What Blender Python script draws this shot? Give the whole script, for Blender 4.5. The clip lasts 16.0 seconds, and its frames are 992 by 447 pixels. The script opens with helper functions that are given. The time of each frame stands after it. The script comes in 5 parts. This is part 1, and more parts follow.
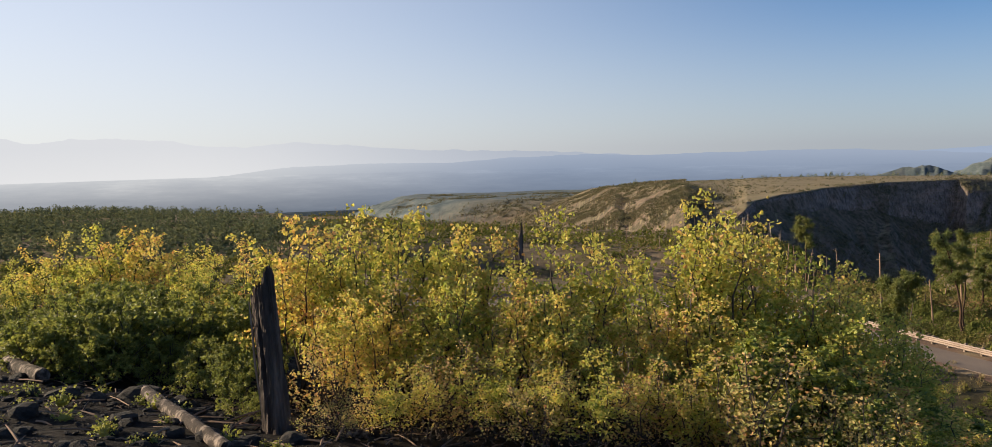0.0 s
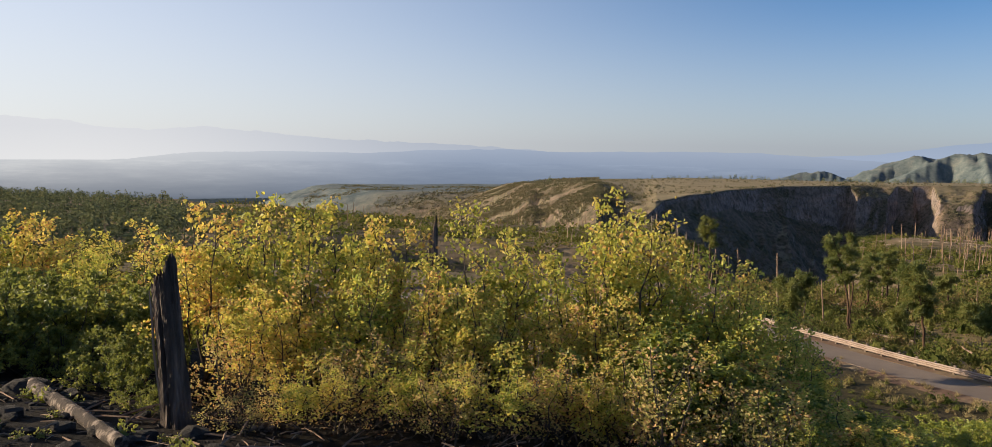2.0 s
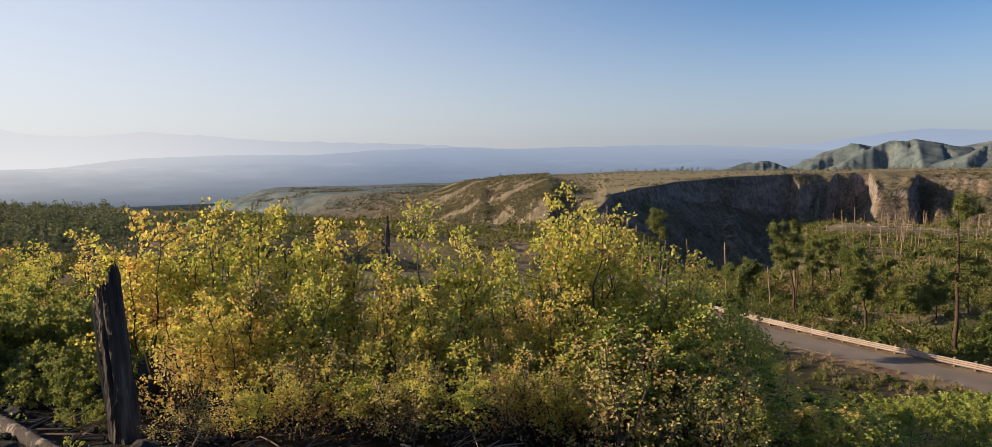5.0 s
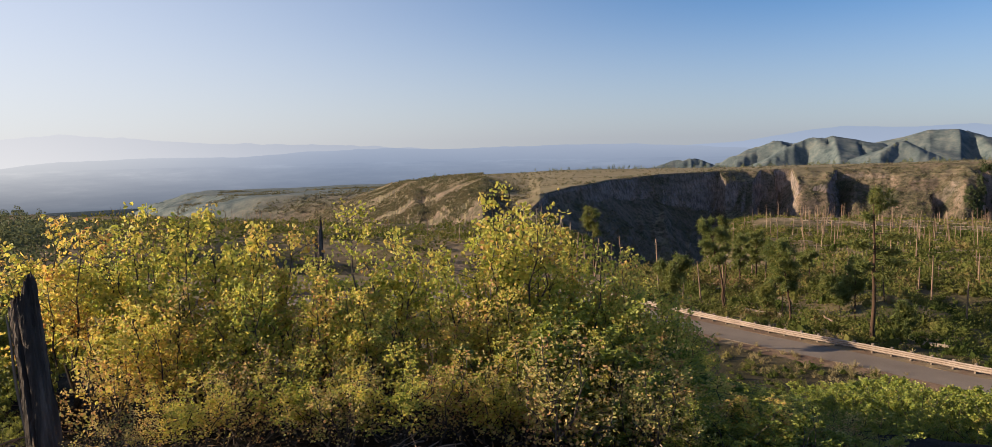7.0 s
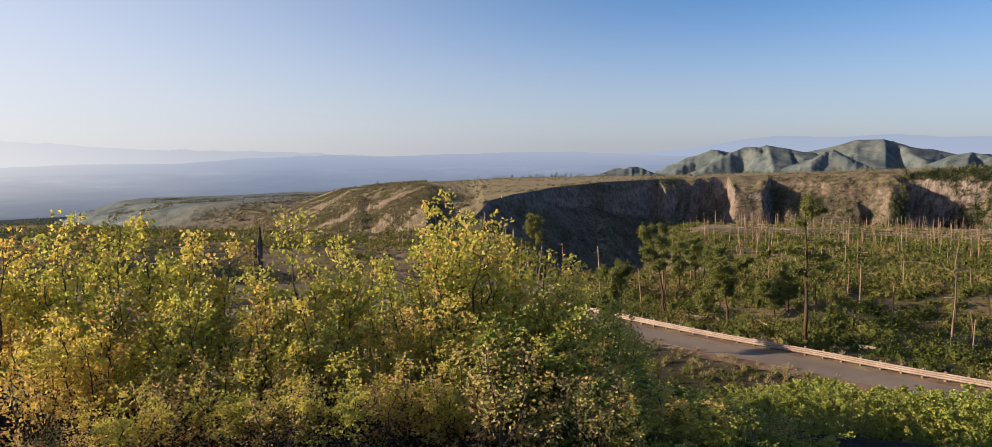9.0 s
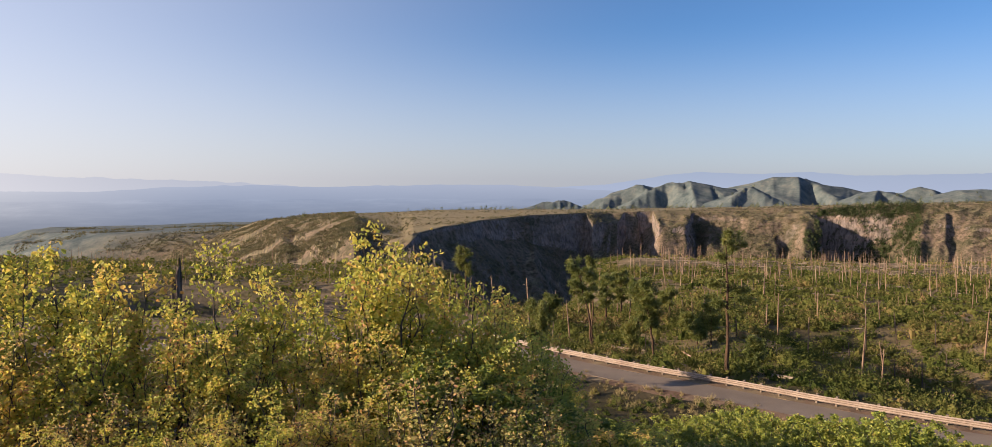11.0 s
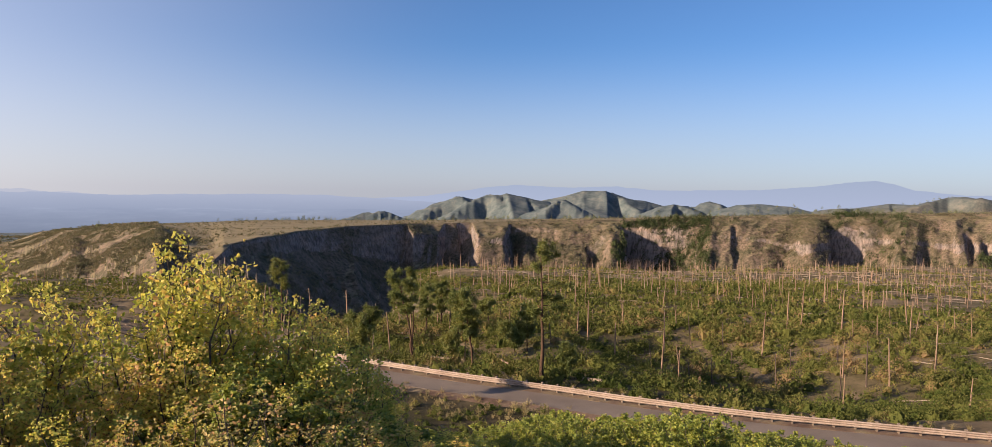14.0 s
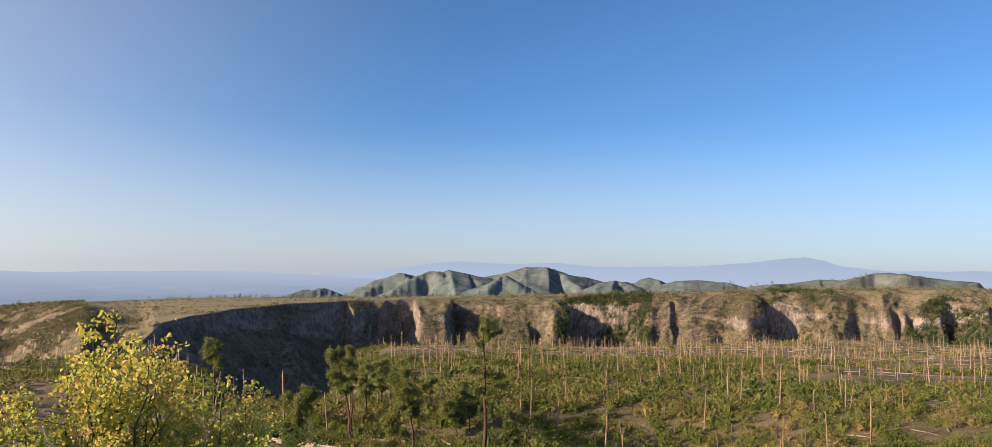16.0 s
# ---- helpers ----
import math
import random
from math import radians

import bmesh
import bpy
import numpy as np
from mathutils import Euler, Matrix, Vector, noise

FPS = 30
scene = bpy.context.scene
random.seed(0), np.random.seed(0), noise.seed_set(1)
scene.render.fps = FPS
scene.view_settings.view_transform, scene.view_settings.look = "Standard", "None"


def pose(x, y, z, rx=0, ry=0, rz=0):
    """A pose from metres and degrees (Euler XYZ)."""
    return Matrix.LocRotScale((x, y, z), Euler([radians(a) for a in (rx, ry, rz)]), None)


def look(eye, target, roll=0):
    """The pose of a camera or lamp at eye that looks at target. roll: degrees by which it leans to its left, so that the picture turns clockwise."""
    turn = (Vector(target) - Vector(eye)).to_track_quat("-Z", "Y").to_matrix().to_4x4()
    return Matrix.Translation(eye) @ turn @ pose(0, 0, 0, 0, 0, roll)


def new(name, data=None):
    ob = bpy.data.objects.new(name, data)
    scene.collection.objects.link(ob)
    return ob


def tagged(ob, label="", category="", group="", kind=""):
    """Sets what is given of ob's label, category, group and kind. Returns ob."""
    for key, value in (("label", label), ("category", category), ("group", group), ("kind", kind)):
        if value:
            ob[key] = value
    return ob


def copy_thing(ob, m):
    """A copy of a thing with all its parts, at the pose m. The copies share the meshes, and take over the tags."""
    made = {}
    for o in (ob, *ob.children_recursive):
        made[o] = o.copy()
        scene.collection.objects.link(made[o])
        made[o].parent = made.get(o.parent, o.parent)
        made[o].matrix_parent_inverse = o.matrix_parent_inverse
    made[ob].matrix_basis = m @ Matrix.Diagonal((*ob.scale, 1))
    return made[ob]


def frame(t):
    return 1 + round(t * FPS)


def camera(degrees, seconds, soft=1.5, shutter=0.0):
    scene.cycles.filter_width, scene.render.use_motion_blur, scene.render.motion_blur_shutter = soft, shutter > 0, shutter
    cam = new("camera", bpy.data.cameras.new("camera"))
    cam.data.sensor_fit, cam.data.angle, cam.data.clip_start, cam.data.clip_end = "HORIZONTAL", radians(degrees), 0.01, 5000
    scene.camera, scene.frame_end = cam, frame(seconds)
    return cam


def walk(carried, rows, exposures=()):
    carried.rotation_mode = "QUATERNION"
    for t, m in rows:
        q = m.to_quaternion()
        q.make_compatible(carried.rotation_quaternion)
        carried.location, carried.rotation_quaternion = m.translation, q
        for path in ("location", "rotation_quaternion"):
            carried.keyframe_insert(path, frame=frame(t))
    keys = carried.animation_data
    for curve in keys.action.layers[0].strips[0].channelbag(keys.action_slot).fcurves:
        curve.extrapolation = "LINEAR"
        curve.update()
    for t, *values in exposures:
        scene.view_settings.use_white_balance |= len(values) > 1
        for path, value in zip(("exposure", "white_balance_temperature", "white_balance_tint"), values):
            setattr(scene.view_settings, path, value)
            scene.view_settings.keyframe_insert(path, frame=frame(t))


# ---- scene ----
cam = camera(66.5, 16.0, soft=0.45)
EYE = 1.65
# seconds, heading to the right, pitch, roll in degrees
LOOKS = [
    (0.0, -0.09, -5.56, -1.27), (0.5, -0.39, -4.67, -1.07), (1.0, 0.11, -4.78, -0.99), (1.5, 0.83, -4.33, -1.95),
    (2.0, 6.38, -6.08, 0.85), (2.5, 5.55, -6.31, -0.58), (3.0, 8.89, -6.31, -0.73), (3.2, 9.2, -6.3, -0.7),
    (5.3, 10.5, -6.24, -0.56), (5.5, 11.04, -6.24, -0.5), (6.0, 12.7, -5.6, -0.59), (6.5, 13.67, -6.4, -1.05),
    (7.0, 14.96, -6.31, -1.09), (7.5, 16.03, -6.03, -1.29), (8.0, 18.35, -6.06, -0.78), (8.5, 19.48, -6.38, -0.58),
    (8.7, 19.27, -6.19, -0.72), (10.8, 23.12, -3.79, -0.15), (11.0, 24.63, -3.39, 0.03), (11.5, 28.77, -3.02, 0.58),
    (12.0, 32.15, -3.25, 0.78), (12.5, 33.96, -3.81, 0.44), (13.0, 35.52, -3.73, 0.55), (13.5, 36.76, -3.36, 0.69),
    (14.0, 38.16, -2.45, 0.85), (14.5, 39.36, -2.13, 0.94), (15.0, 39.87, -1.73, 1.02), (15.5, 41.16, 1.14, 1.0),
    (16.0, 42.44, 3.4, 0.77)]
walk(cam, [(t, pose(0, 0, EYE, 90 + p, 0, -a) @ pose(0, 0, 0, 0, 0, roll)) for t, a, p, roll in LOOKS], [(0.0, 0.84, 6300, 10), (6.0, 0.88, 6300, 11), (8.5, 0.94, 6330, 13), (11.0, 1.0, 6400, 16), (14.0, 1.02, 6380, 18), (15.0, 1.06, 6380, 17), (16.0, 1.13, 6320, 12)])

# ---- light ----
SUN_AZ, SUN_EL = -74.0, 16.5
world = bpy.data.worlds.new("sky")
scene.world = world
world.use_nodes = True
wn, wl = world.node_tree.nodes, world.node_tree.links
sky = wn.new("ShaderNodeTexSky")
sky.sky_type = "NISHITA"
sky.sun_disc = False
sky.sun_elevation = radians(SUN_EL)
sky.sun_rotation = radians(SUN_AZ)
sky.altitude = 2300
sky.air_density, sky.dust_density, sky.ozone_density = 1.0, 4.5, 2.5
# morning haze that thickens evenly towards the horizon
geo = wn.new("ShaderNodeTexCoord")
sep = wn.new("ShaderNodeSeparateXYZ")
wl.new(geo.outputs["Generated"], sep.inputs[0])
hz = wn.new("ShaderNodeMapRange")
hz.interpolation_type = "SMOOTHSTEP"
for k, v in (("From Min", 0.0), ("From Max", 0.20), ("To Min", 0.55), ("To Max", 0.0)):
    hz.inputs[k].default_value = v
wl.new(sep.outputs["Z"], hz.inputs["Value"])
mx = wn.new("ShaderNodeMix")
mx.data_type = "RGBA"
wl.new(hz.outputs[0], mx.inputs["Factor"])
tint = wn.new("ShaderNodeMix")
tint.data_type, tint.blend_type = "RGBA", "MULTIPLY"
tint.inputs["Factor"].default_value = 1.0
wl.new(sky.outputs[0], tint.inputs["A"])
tint.inputs["B"].default_value = (0.61, 0.86, 1.05, 1)
wl.new(tint.outputs["Result"], mx.inputs["A"])
mx.inputs["B"].default_value = (4.65, 4.5, 4.8, 1)
# the same haze glows on the sun's side
dot = wn.new("ShaderNodeVectorMath")
dot.operation = "DOT_PRODUCT"
wl.new(geo.outputs["Generated"], dot.inputs[0])
dot.inputs[1].default_value = (math.sin(radians(SUN_AZ)) * math.cos(radians(SUN_EL)), math.cos(radians(SUN_AZ)) * math.cos(radians(SUN_EL)), math.sin(radians(SUN_EL)))
glow, low = wn.new("ShaderNodeMapRange"), wn.new("ShaderNodeMapRange")
for nd, vals in ((glow, (-0.34, 1.0, 0.0, 0.74)), (low, (0.0, 0.75, 1.0, 0.2))):
    nd.interpolation_type = "SMOOTHSTEP"
    for k, v in zip(("From Min", "From Max", "To Min", "To Max"), vals):
        nd.inputs[k].default_value = v
wl.new(dot.outputs["Value"], glow.inputs["Value"])
wl.new(sep.outputs["Z"], low.inputs["Value"])
both = wn.new("ShaderNodeMath")
both.operation = "MULTIPLY"
wl.new(glow.outputs[0], both.inputs[0])
wl.new(low.outputs[0], both.inputs[1])
mx2 = wn.new("ShaderNodeMix")
mx2.data_type = "RGBA"
wl.new(both.outputs[0], mx2.inputs["Factor"])
wl.new(mx.outputs["Result"], mx2.inputs["A"])
mx2.inputs["B"].default_value = (7.7, 7.3, 6.9, 1)
wl.new(mx2.outputs["Result"], wn["Background"].inputs["Color"])
wn["Background"].inputs["Strength"].default_value = 0.07
sun = new("sun", bpy.data.lights.new("sun", "SUN"))
sun.data.energy, sun.data.angle, sun.data.color = 5.0, radians(0.6), (1.0, 0.80, 0.54)
az, el = radians(SUN_AZ), radians(SUN_EL)
SUN_DIR = Vector((math.sin(az) * math.cos(el), math.cos(az) * math.cos(el), math.sin(el)))
sun.matrix_world = look((0, 0, 50), Vector((0, 0, 50)) - SUN_DIR)


# ---- materials ----
def material(name, rough=0.9, metal=0.0, spec=0.3):
    m = bpy.data.materials.new(name)
    m.use_nodes = True
    b = m.node_tree.nodes["Principled BSDF"]
    b.inputs["Roughness"].default_value, b.inputs["Metallic"].default_value = rough, metal
    b.inputs["Specular IOR Level"].default_value = spec
    return m, m.node_tree.nodes, m.node_tree.links, b


def noise_node(n, l, scale, detail=4.0, vec=None, rough=0.55):
    t = n.new("ShaderNodeTexNoise")
    t.inputs["Scale"].default_value, t.inputs["Detail"].default_value, t.inputs["Roughness"].default_value = scale, detail, rough
    if vec is not None:
        l.new(vec, t.inputs["Vector"])
    return t.outputs["Fac"]


def ramp(n, l, src, stops):
    r = n.new("ShaderNodeValToRGB")
    while len(r.color_ramp.elements) < len(stops):
        r.color_ramp.elements.new(0.5)
    for e, (p, c) in zip(r.color_ramp.elements, stops):
        e.position = p
        e.color = (*c, 1)
    l.new(src, r.inputs[0])
    return r.outputs[0]


def mixc(n, l, fac, a, b, mode="MIX"):
    m = n.new("ShaderNodeMix")
    m.data_type, m.blend_type = "RGBA", mode
    for key, v in (("Factor", fac), ("A", a), ("B", b)):
        if isinstance(v, (int, float)):
            m.inputs[key].default_value = v
        elif isinstance(v, tuple):
            m.inputs[key].default_value = (*v, 1)
        else:
            l.new(v, m.inputs[key])
    return m.outputs["Result"]


def bump(n, l, src, b, strength, dist):
    u = n.new("ShaderNodeBump")
    u.inputs["Strength"].default_value, u.inputs["Distance"].default_value = strength, dist
    l.new(src, u.inputs["Height"])
    l.new(u.outputs[0], b.inputs["Normal"])


def stretched(n, l, src, s):
    m = n.new("ShaderNodeMapping")
    m.inputs["Scale"].default_value = s
    l.new(src, m.inputs["Vector"])
    return m.outputs[0]


def simple(name, c1, c2, scale, rough=0.9, c3=None, fine=None, relief=0.0, squash=None):
    """A surface whose colour varies at two scales, with fine relief."""
    m, n, l, b = material(name, rough)
    g = n.new("ShaderNodeTexCoord")
    vec = g.outputs["Object"] if squash is None else stretched(n, l, g.outputs["Object"], squash)
    col = ramp(n, l, noise_node(n, l, scale, 5, vec), [(0.35, c1), (0.65, c2)] if c3 is None else [(0.3, c1), (0.5, c2), (0.7, c3)])
    if fine:
        f = noise_node(n, l, fine, 6, vec, 0.7)
        col = mixc(n, l, 0.6, col, ramp(n, l, f, [(0.3, (0.35, 0.35, 0.35)), (0.7, (1.0, 1.0, 1.0))]), "MULTIPLY")
        if relief:
            bump(n, l, f, b, 1.0, relief)
    l.new(col, b.inputs["Base Color"])
    return m


def leafy(name, stops, patch=0.6, through_light=0.45, rough=0.5, spec=0.35, own=0.5):
    """Leaves: each leaf has its own tint, patches of the crown differ, and light shines through."""
    m, n, l, b = material(name, rough, 0, spec)
    g = n.new("ShaderNodeNewGeometry")
    tc = n.new("ShaderNodeTexCoord")
    info = n.new("ShaderNodeObjectInfo")
    big = noise_node(n, l, patch, 2, tc.outputs["Object"])
    a = n.new("ShaderNodeMath")
    a.operation = "MULTIPLY_ADD"
    l.new(g.outputs["Random Per Island"], a.inputs[0])
    a.inputs[1].default_value = own
    l.new(big, a.inputs[2])
    s = n.new("ShaderNodeMath")
    s.operation = "MULTIPLY_ADD"
    l.new(info.outputs["Random"], s.inputs[0])
    s.inputs[1].default_value = 0.18
    l.new(a.outputs[0], s.inputs[2])
    q = n.new("ShaderNodeMapRange")
    q.inputs["From Min"].default_value, q.inputs["From Max"].default_value = 0.3, 0.75 + 0.9 * own
    l.new(s.outputs[0], q.inputs["Value"])
    col = ramp(n, l, q.outputs[0], stops)
    l.new(col, b.inputs["Base Color"])
    tr = n.new("ShaderNodeBsdfTranslucent")
    l.new(mixc(n, l, 1.0, col, (1.0, 0.95, 0.75), "MULTIPLY"), tr.inputs["Color"])
    ms = n.new("ShaderNodeMixShader")
    ms.inputs[0].default_value = through_light
    l.new(b.outputs[0], ms.inputs[1])
    l.new(tr.outputs[0], ms.inputs[2])
    l.new(ms.outputs[0], n["Material Output"].inputs["Surface"])
    return m


M_OAK = leafy("oak_leaf", [(0.0, (0.15, 0.21, 0.05)), (0.26, (0.40, 0.43, 0.09)), (0.52, (0.66, 0.59, 0.145)), (0.76, (0.76, 0.55, 0.165)), (0.91, (0.62, 0.36, 0.14)), (1.0, (0.44, 0.20, 0.10))], 0.6, 0.5, 0.55, 0.35)
M_OAK_GREEN = leafy("green_oak_leaf", [(0.0, (0.13, 0.19, 0.04)), (0.3, (0.34, 0.39, 0.075)), (0.6, (0.57, 0.54, 0.12)), (0.85, (0.70, 0.54, 0.145)), (1.0, (0.58, 0.34, 0.13))], 0.6, 0.5, 0.55, 0.35)
M_RUST = leafy("rust_leaf", [(0.0, (0.16, 0.19, 0.06)), (0.35, (0.42, 0.41, 0.13)), (0.6, (0.62, 0.49, 0.19)), (0.85, (0.60, 0.36, 0.17)), (1.0, (0.48, 0.22, 0.12))], 1.0, 0.45, 0.6, 0.25)
M_GREEN = leafy("green_leaf", [(0.0, (0.075, 0.11, 0.024)), (0.45, (0.20, 0.245, 0.045)), (0.8, (0.35, 0.36, 0.065)), (1.0, (0.40, 0.31, 0.09))], 0.6, 0.38)
M_LOCUST = leafy("locust_leaf", [(0.0, (0.085, 0.11, 0.03)), (0.55, (0.21, 0.24, 0.06)), (1.0, (0.37, 0.365, 0.10))], 1.2, 0.5)
M_NEEDLE = leafy("pine_needle", [(0.0, (0.07, 0.10, 0.03)), (0.6, (0.155, 0.18, 0.05)), (1.0, (0.29, 0.27, 0.08))], 0.7, 0.42)
M_JUNIPER = leafy("mesa_brush", [(0.0, (0.085, 0.095, 0.055)), (0.45, (0.13, 0.128, 0.078)), (0.7, (0.18, 0.155, 0.10)), (1.0, (0.24, 0.19, 0.135))], 0.02, 0.3, 1.0, 0.0)
M_SCRUB = leafy("scrub", [(0.0, (0.026, 0.045, 0.014)), (0.35, (0.07, 0.092, 0.025)), (0.7, (0.15, 0.155, 0.045)), (0.88, (0.22, 0.185, 0.068)), (1.0, (0.28, 0.19, 0.10))], 0.16, 0.4, 1.0, 0.0, 0.2)
M_FARTREE = leafy("far_conifer", [(0.0, (0.08, 0.10, 0.058)), (0.6, (0.15, 0.168, 0.095)), (1.0, (0.25, 0.245, 0.135))], 0.02, 0.25, 1.0, 0.0)
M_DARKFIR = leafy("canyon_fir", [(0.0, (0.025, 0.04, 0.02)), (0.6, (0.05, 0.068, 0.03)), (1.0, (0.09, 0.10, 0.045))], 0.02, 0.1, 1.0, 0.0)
M_DRYGRASS = leafy("dry_grass", [(0.0, (0.16, 0.12, 0.05)), (0.5, (0.28, 0.22, 0.10)), (1.0, (0.38, 0.31, 0.16))], 0.3, 0.3)
M_STEM = simple("shrub_bark", (0.05, 0.038, 0.03), (0.14, 0.11, 0.088), 6, 0.9, fine=40)
M_PINEBARK = simple("pine_bark", (0.05, 0.03, 0.02), (0.13, 0.075, 0.045), 3, 0.95, fine=14, relief=0.02, squash=(1, 1, 0.25))
M_CHAR = simple("charred_wood", (0.028, 0.022, 0.019), (0.11, 0.08, 0.064), 6, 0.85, c3=(0.30, 0.22, 0.175), fine=30, relief=0.03, squash=(1, 1, 0.1))
M_SNAG = simple("weathered_snag", (0.15, 0.095, 0.065), (0.30, 0.20, 0.135), 0.6, 0.9, c3=(0.44, 0.33, 0.25), fine=9, squash=(1, 1, 0.2))
M_BLEACH = simple("bleached_log", (0.26, 0.20, 0.145), (0.40, 0.32, 0.245), 0.7, 0.9, fine=7, squash=(1, 1, 0.3))
M_LOGBARK = simple("barked_log", (0.025, 0.018, 0.015), (0.06, 0.042, 0.033), 7.0, 0.9, c3=(0.46, 0.37, 0.30), fine=24, relief=0.02)
M_ROCK = simple("basalt_stone", (0.02, 0.018, 0.016), (0.055, 0.047, 0.041), 2.5, 0.95, fine=14, relief=0.02)
M_TIMBER = simple("weathered_steel_rail", (0.34, 0.255, 0.205), (0.44, 0.345, 0.285), 0.8, 0.75, fine=6)
M_POST = simple("rail_post", (0.20, 0.15, 0.115), (0.30, 0.23, 0.175), 2, 0.8, fine=12)


def asphalt():
    m, n, l, b = material("asphalt", 0.85)
    g = n.new("ShaderNodeNewGeometry")
    big = ramp(n, l, noise_node(n, l, 0.25, 4, g.outputs["Position"]), [(0.35, (0.175, 0.136, 0.108)), (0.65, (0.24, 0.19, 0.152))])
    fine = noise_node(n, l, 30, 4, g.outputs["Position"], 0.7)
    col = mixc(n, l, 0.5, big, ramp(n, l, fine, [(0.3, (0.5, 0.5, 0.5)), (0.7, (1.0, 1.0, 1.0))]), "MULTIPLY")
    l.new(col, b.inputs["Base Color"])
    bump(n, l, fine, b, 0.5, 0.01)
    return m


M_ROAD = asphalt()
M_VERGE = simple("verge_earth", (0.13, 0.075, 0.05), (0.22, 0.14, 0.09), 0.5, 0.95, c3=(0.30, 0.23, 0.13), fine=6, relief=0.04)


def terrain_material():
    """Earth, litter and grass on the flats, scrub cover on the slopes, bare rock where it is steep."""
    m, n, l, b = material("terrain", 0.95, 0, 0.1)
    g = n.new("ShaderNodeNewGeometry")
    pos = g.outputs["Position"]
    nz = n.new("ShaderNodeSeparateXYZ")
    l.new(g.outputs["True Normal"], nz.inputs[0])
    patch = noise_node(n, l, 0.035, 5, pos, 0.6)
    small = noise_node(n, l, 0.25, 5, pos, 0.65)
    grain = noise_node(n, l, 2.5, 6, pos, 0.7)
    cover = ramp(n, l, patch, [(0.30, (0.09, 0.082, 0.036)), (0.42, (0.15, 0.12, 0.06)), (0.54, (0.235, 0.17, 0.10)), (0.70, (0.32, 0.235, 0.15))])
    cover = mixc(n, l, 0.75, cover, ramp(n, l, small, [(0.36, (0.42, 0.47, 0.36)), (0.6, (1.0, 1.0, 1.0))]), "MULTIPLY")
    brush = ramp(n, l, patch, [(0.32, (0.085, 0.08, 0.05)), (0.45, (0.14, 0.112, 0.078)), (0.56, (0.20, 0.146, 0.108)), (0.7, (0.255, 0.18, 0.138))])
    brush = mixc(n, l, 0.85, brush, ramp(n, l, small, [(0.38, (0.35, 0.42, 0.33)), (0.58, (1.0, 1.0, 1.0))]), "MULTIPLY")
    ln0 = n.new("ShaderNodeVectorMath")
    ln0.operation = "LENGTH"
    l.new(pos, ln0.inputs[0])
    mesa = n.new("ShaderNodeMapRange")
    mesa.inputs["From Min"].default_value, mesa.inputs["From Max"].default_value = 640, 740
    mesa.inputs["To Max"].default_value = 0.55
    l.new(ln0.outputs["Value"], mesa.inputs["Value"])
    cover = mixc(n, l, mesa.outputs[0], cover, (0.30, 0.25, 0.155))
    slope = n.new("ShaderNodeMapRange")
    slope.inputs["From Min"].default_value, slope.inputs["From Max"].default_value = 0.97, 0.88
    l.new(nz.outputs["Z"], slope.inputs["Value"])
    cover = mixc(n, l, slope.outputs[0], cover, brush)
    rock = ramp(n, l, noise_node(n, l, 0.05, 6, stretched(n, l, pos, (0.6, 0.6, 2.5)), 0.7),
                [(0.32, (0.17, 0.14, 0.13)), (0.5, (0.28, 0.228, 0.205)), (0.68, (0.39, 0.275, 0.225))])
    rock = mixc(n, l, 0.8, rock, ramp(n, l, noise_node(n, l, 0.3, 5, stretched(n, l, pos, (1, 1, 0.25)), 0.7), [(0.4, (0.3, 0.3, 0.3)), (0.55, (1.0, 1.0, 1.0))]), "MULTIPLY")
    steep = n.new("ShaderNodeMapRange")
    steep.inputs["From Min"].default_value, steep.inputs["From Max"].default_value = 0.52, 0.34
    l.new(nz.outputs["Z"], steep.inputs["Value"])
    rough_edge = n.new("ShaderNodeMath")
    rough_edge.operation = "MULTIPLY_ADD"
    rough_edge.use_clamp = True
    l.new(small, rough_edge.inputs[0])
    rough_edge.inputs[1].default_value = 0.9
    sub = n.new("ShaderNodeMath")
    sub.operation = "SUBTRACT"
    l.new(steep.outputs[0], sub.inputs[0])
    sub.inputs[1].default_value = 0.58
    l.new(sub.outputs[0], rough_edge.inputs[2])
    far = mixc(n, l, rough_edge.outputs[0], cover, rock)
    # soil, charcoal, litter of the burned slope under foot, shade darkened into the colour
    shaded_dirt = ramp(n, l, noise_node(n, l, 0.9, 6, pos, 0.7), [(0.34, (0.008, 0.007, 0.006)), (0.52, (0.02, 0.016, 0.013)), (0.74, (0.038, 0.028, 0.022))])
    ln = n.new("ShaderNodeVectorMath")
    ln.operation = "LENGTH"
    l.new(pos, ln.inputs[0])
    nearfar = n.new("ShaderNodeMapRange")
    nearfar.inputs["From Min"].default_value, nearfar.inputs["From Max"].default_value = 35, 75
    l.new(ln.outputs["Value"], nearfar.inputs["Value"])
    # far woods, with a blue-grey haze tint painted in beyond 2150 m
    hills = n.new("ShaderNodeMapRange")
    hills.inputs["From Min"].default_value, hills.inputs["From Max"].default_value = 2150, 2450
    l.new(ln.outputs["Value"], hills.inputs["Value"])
    hazy_woods = ramp(n, l, noise_node(n, l, 0.02, 8, pos, 0.75), [(0.36, (0.065, 0.088, 0.095)), (0.5, (0.12, 0.143, 0.145)), (0.66, (0.20, 0.208, 0.185))])
    far = mixc(n, l, hills.outputs[0], far, hazy_woods)
    col = mixc(n, l, nearfar.outputs[0], shaded_dirt, far)
    col = mixc(n, l, 0.35, col, ramp(n, l, grain, [(0.3, (0.4, 0.4, 0.4)), (0.65, (1.0, 1.0, 1.0))]), "MULTIPLY")
    l.new(col, b.inputs["Base Color"])
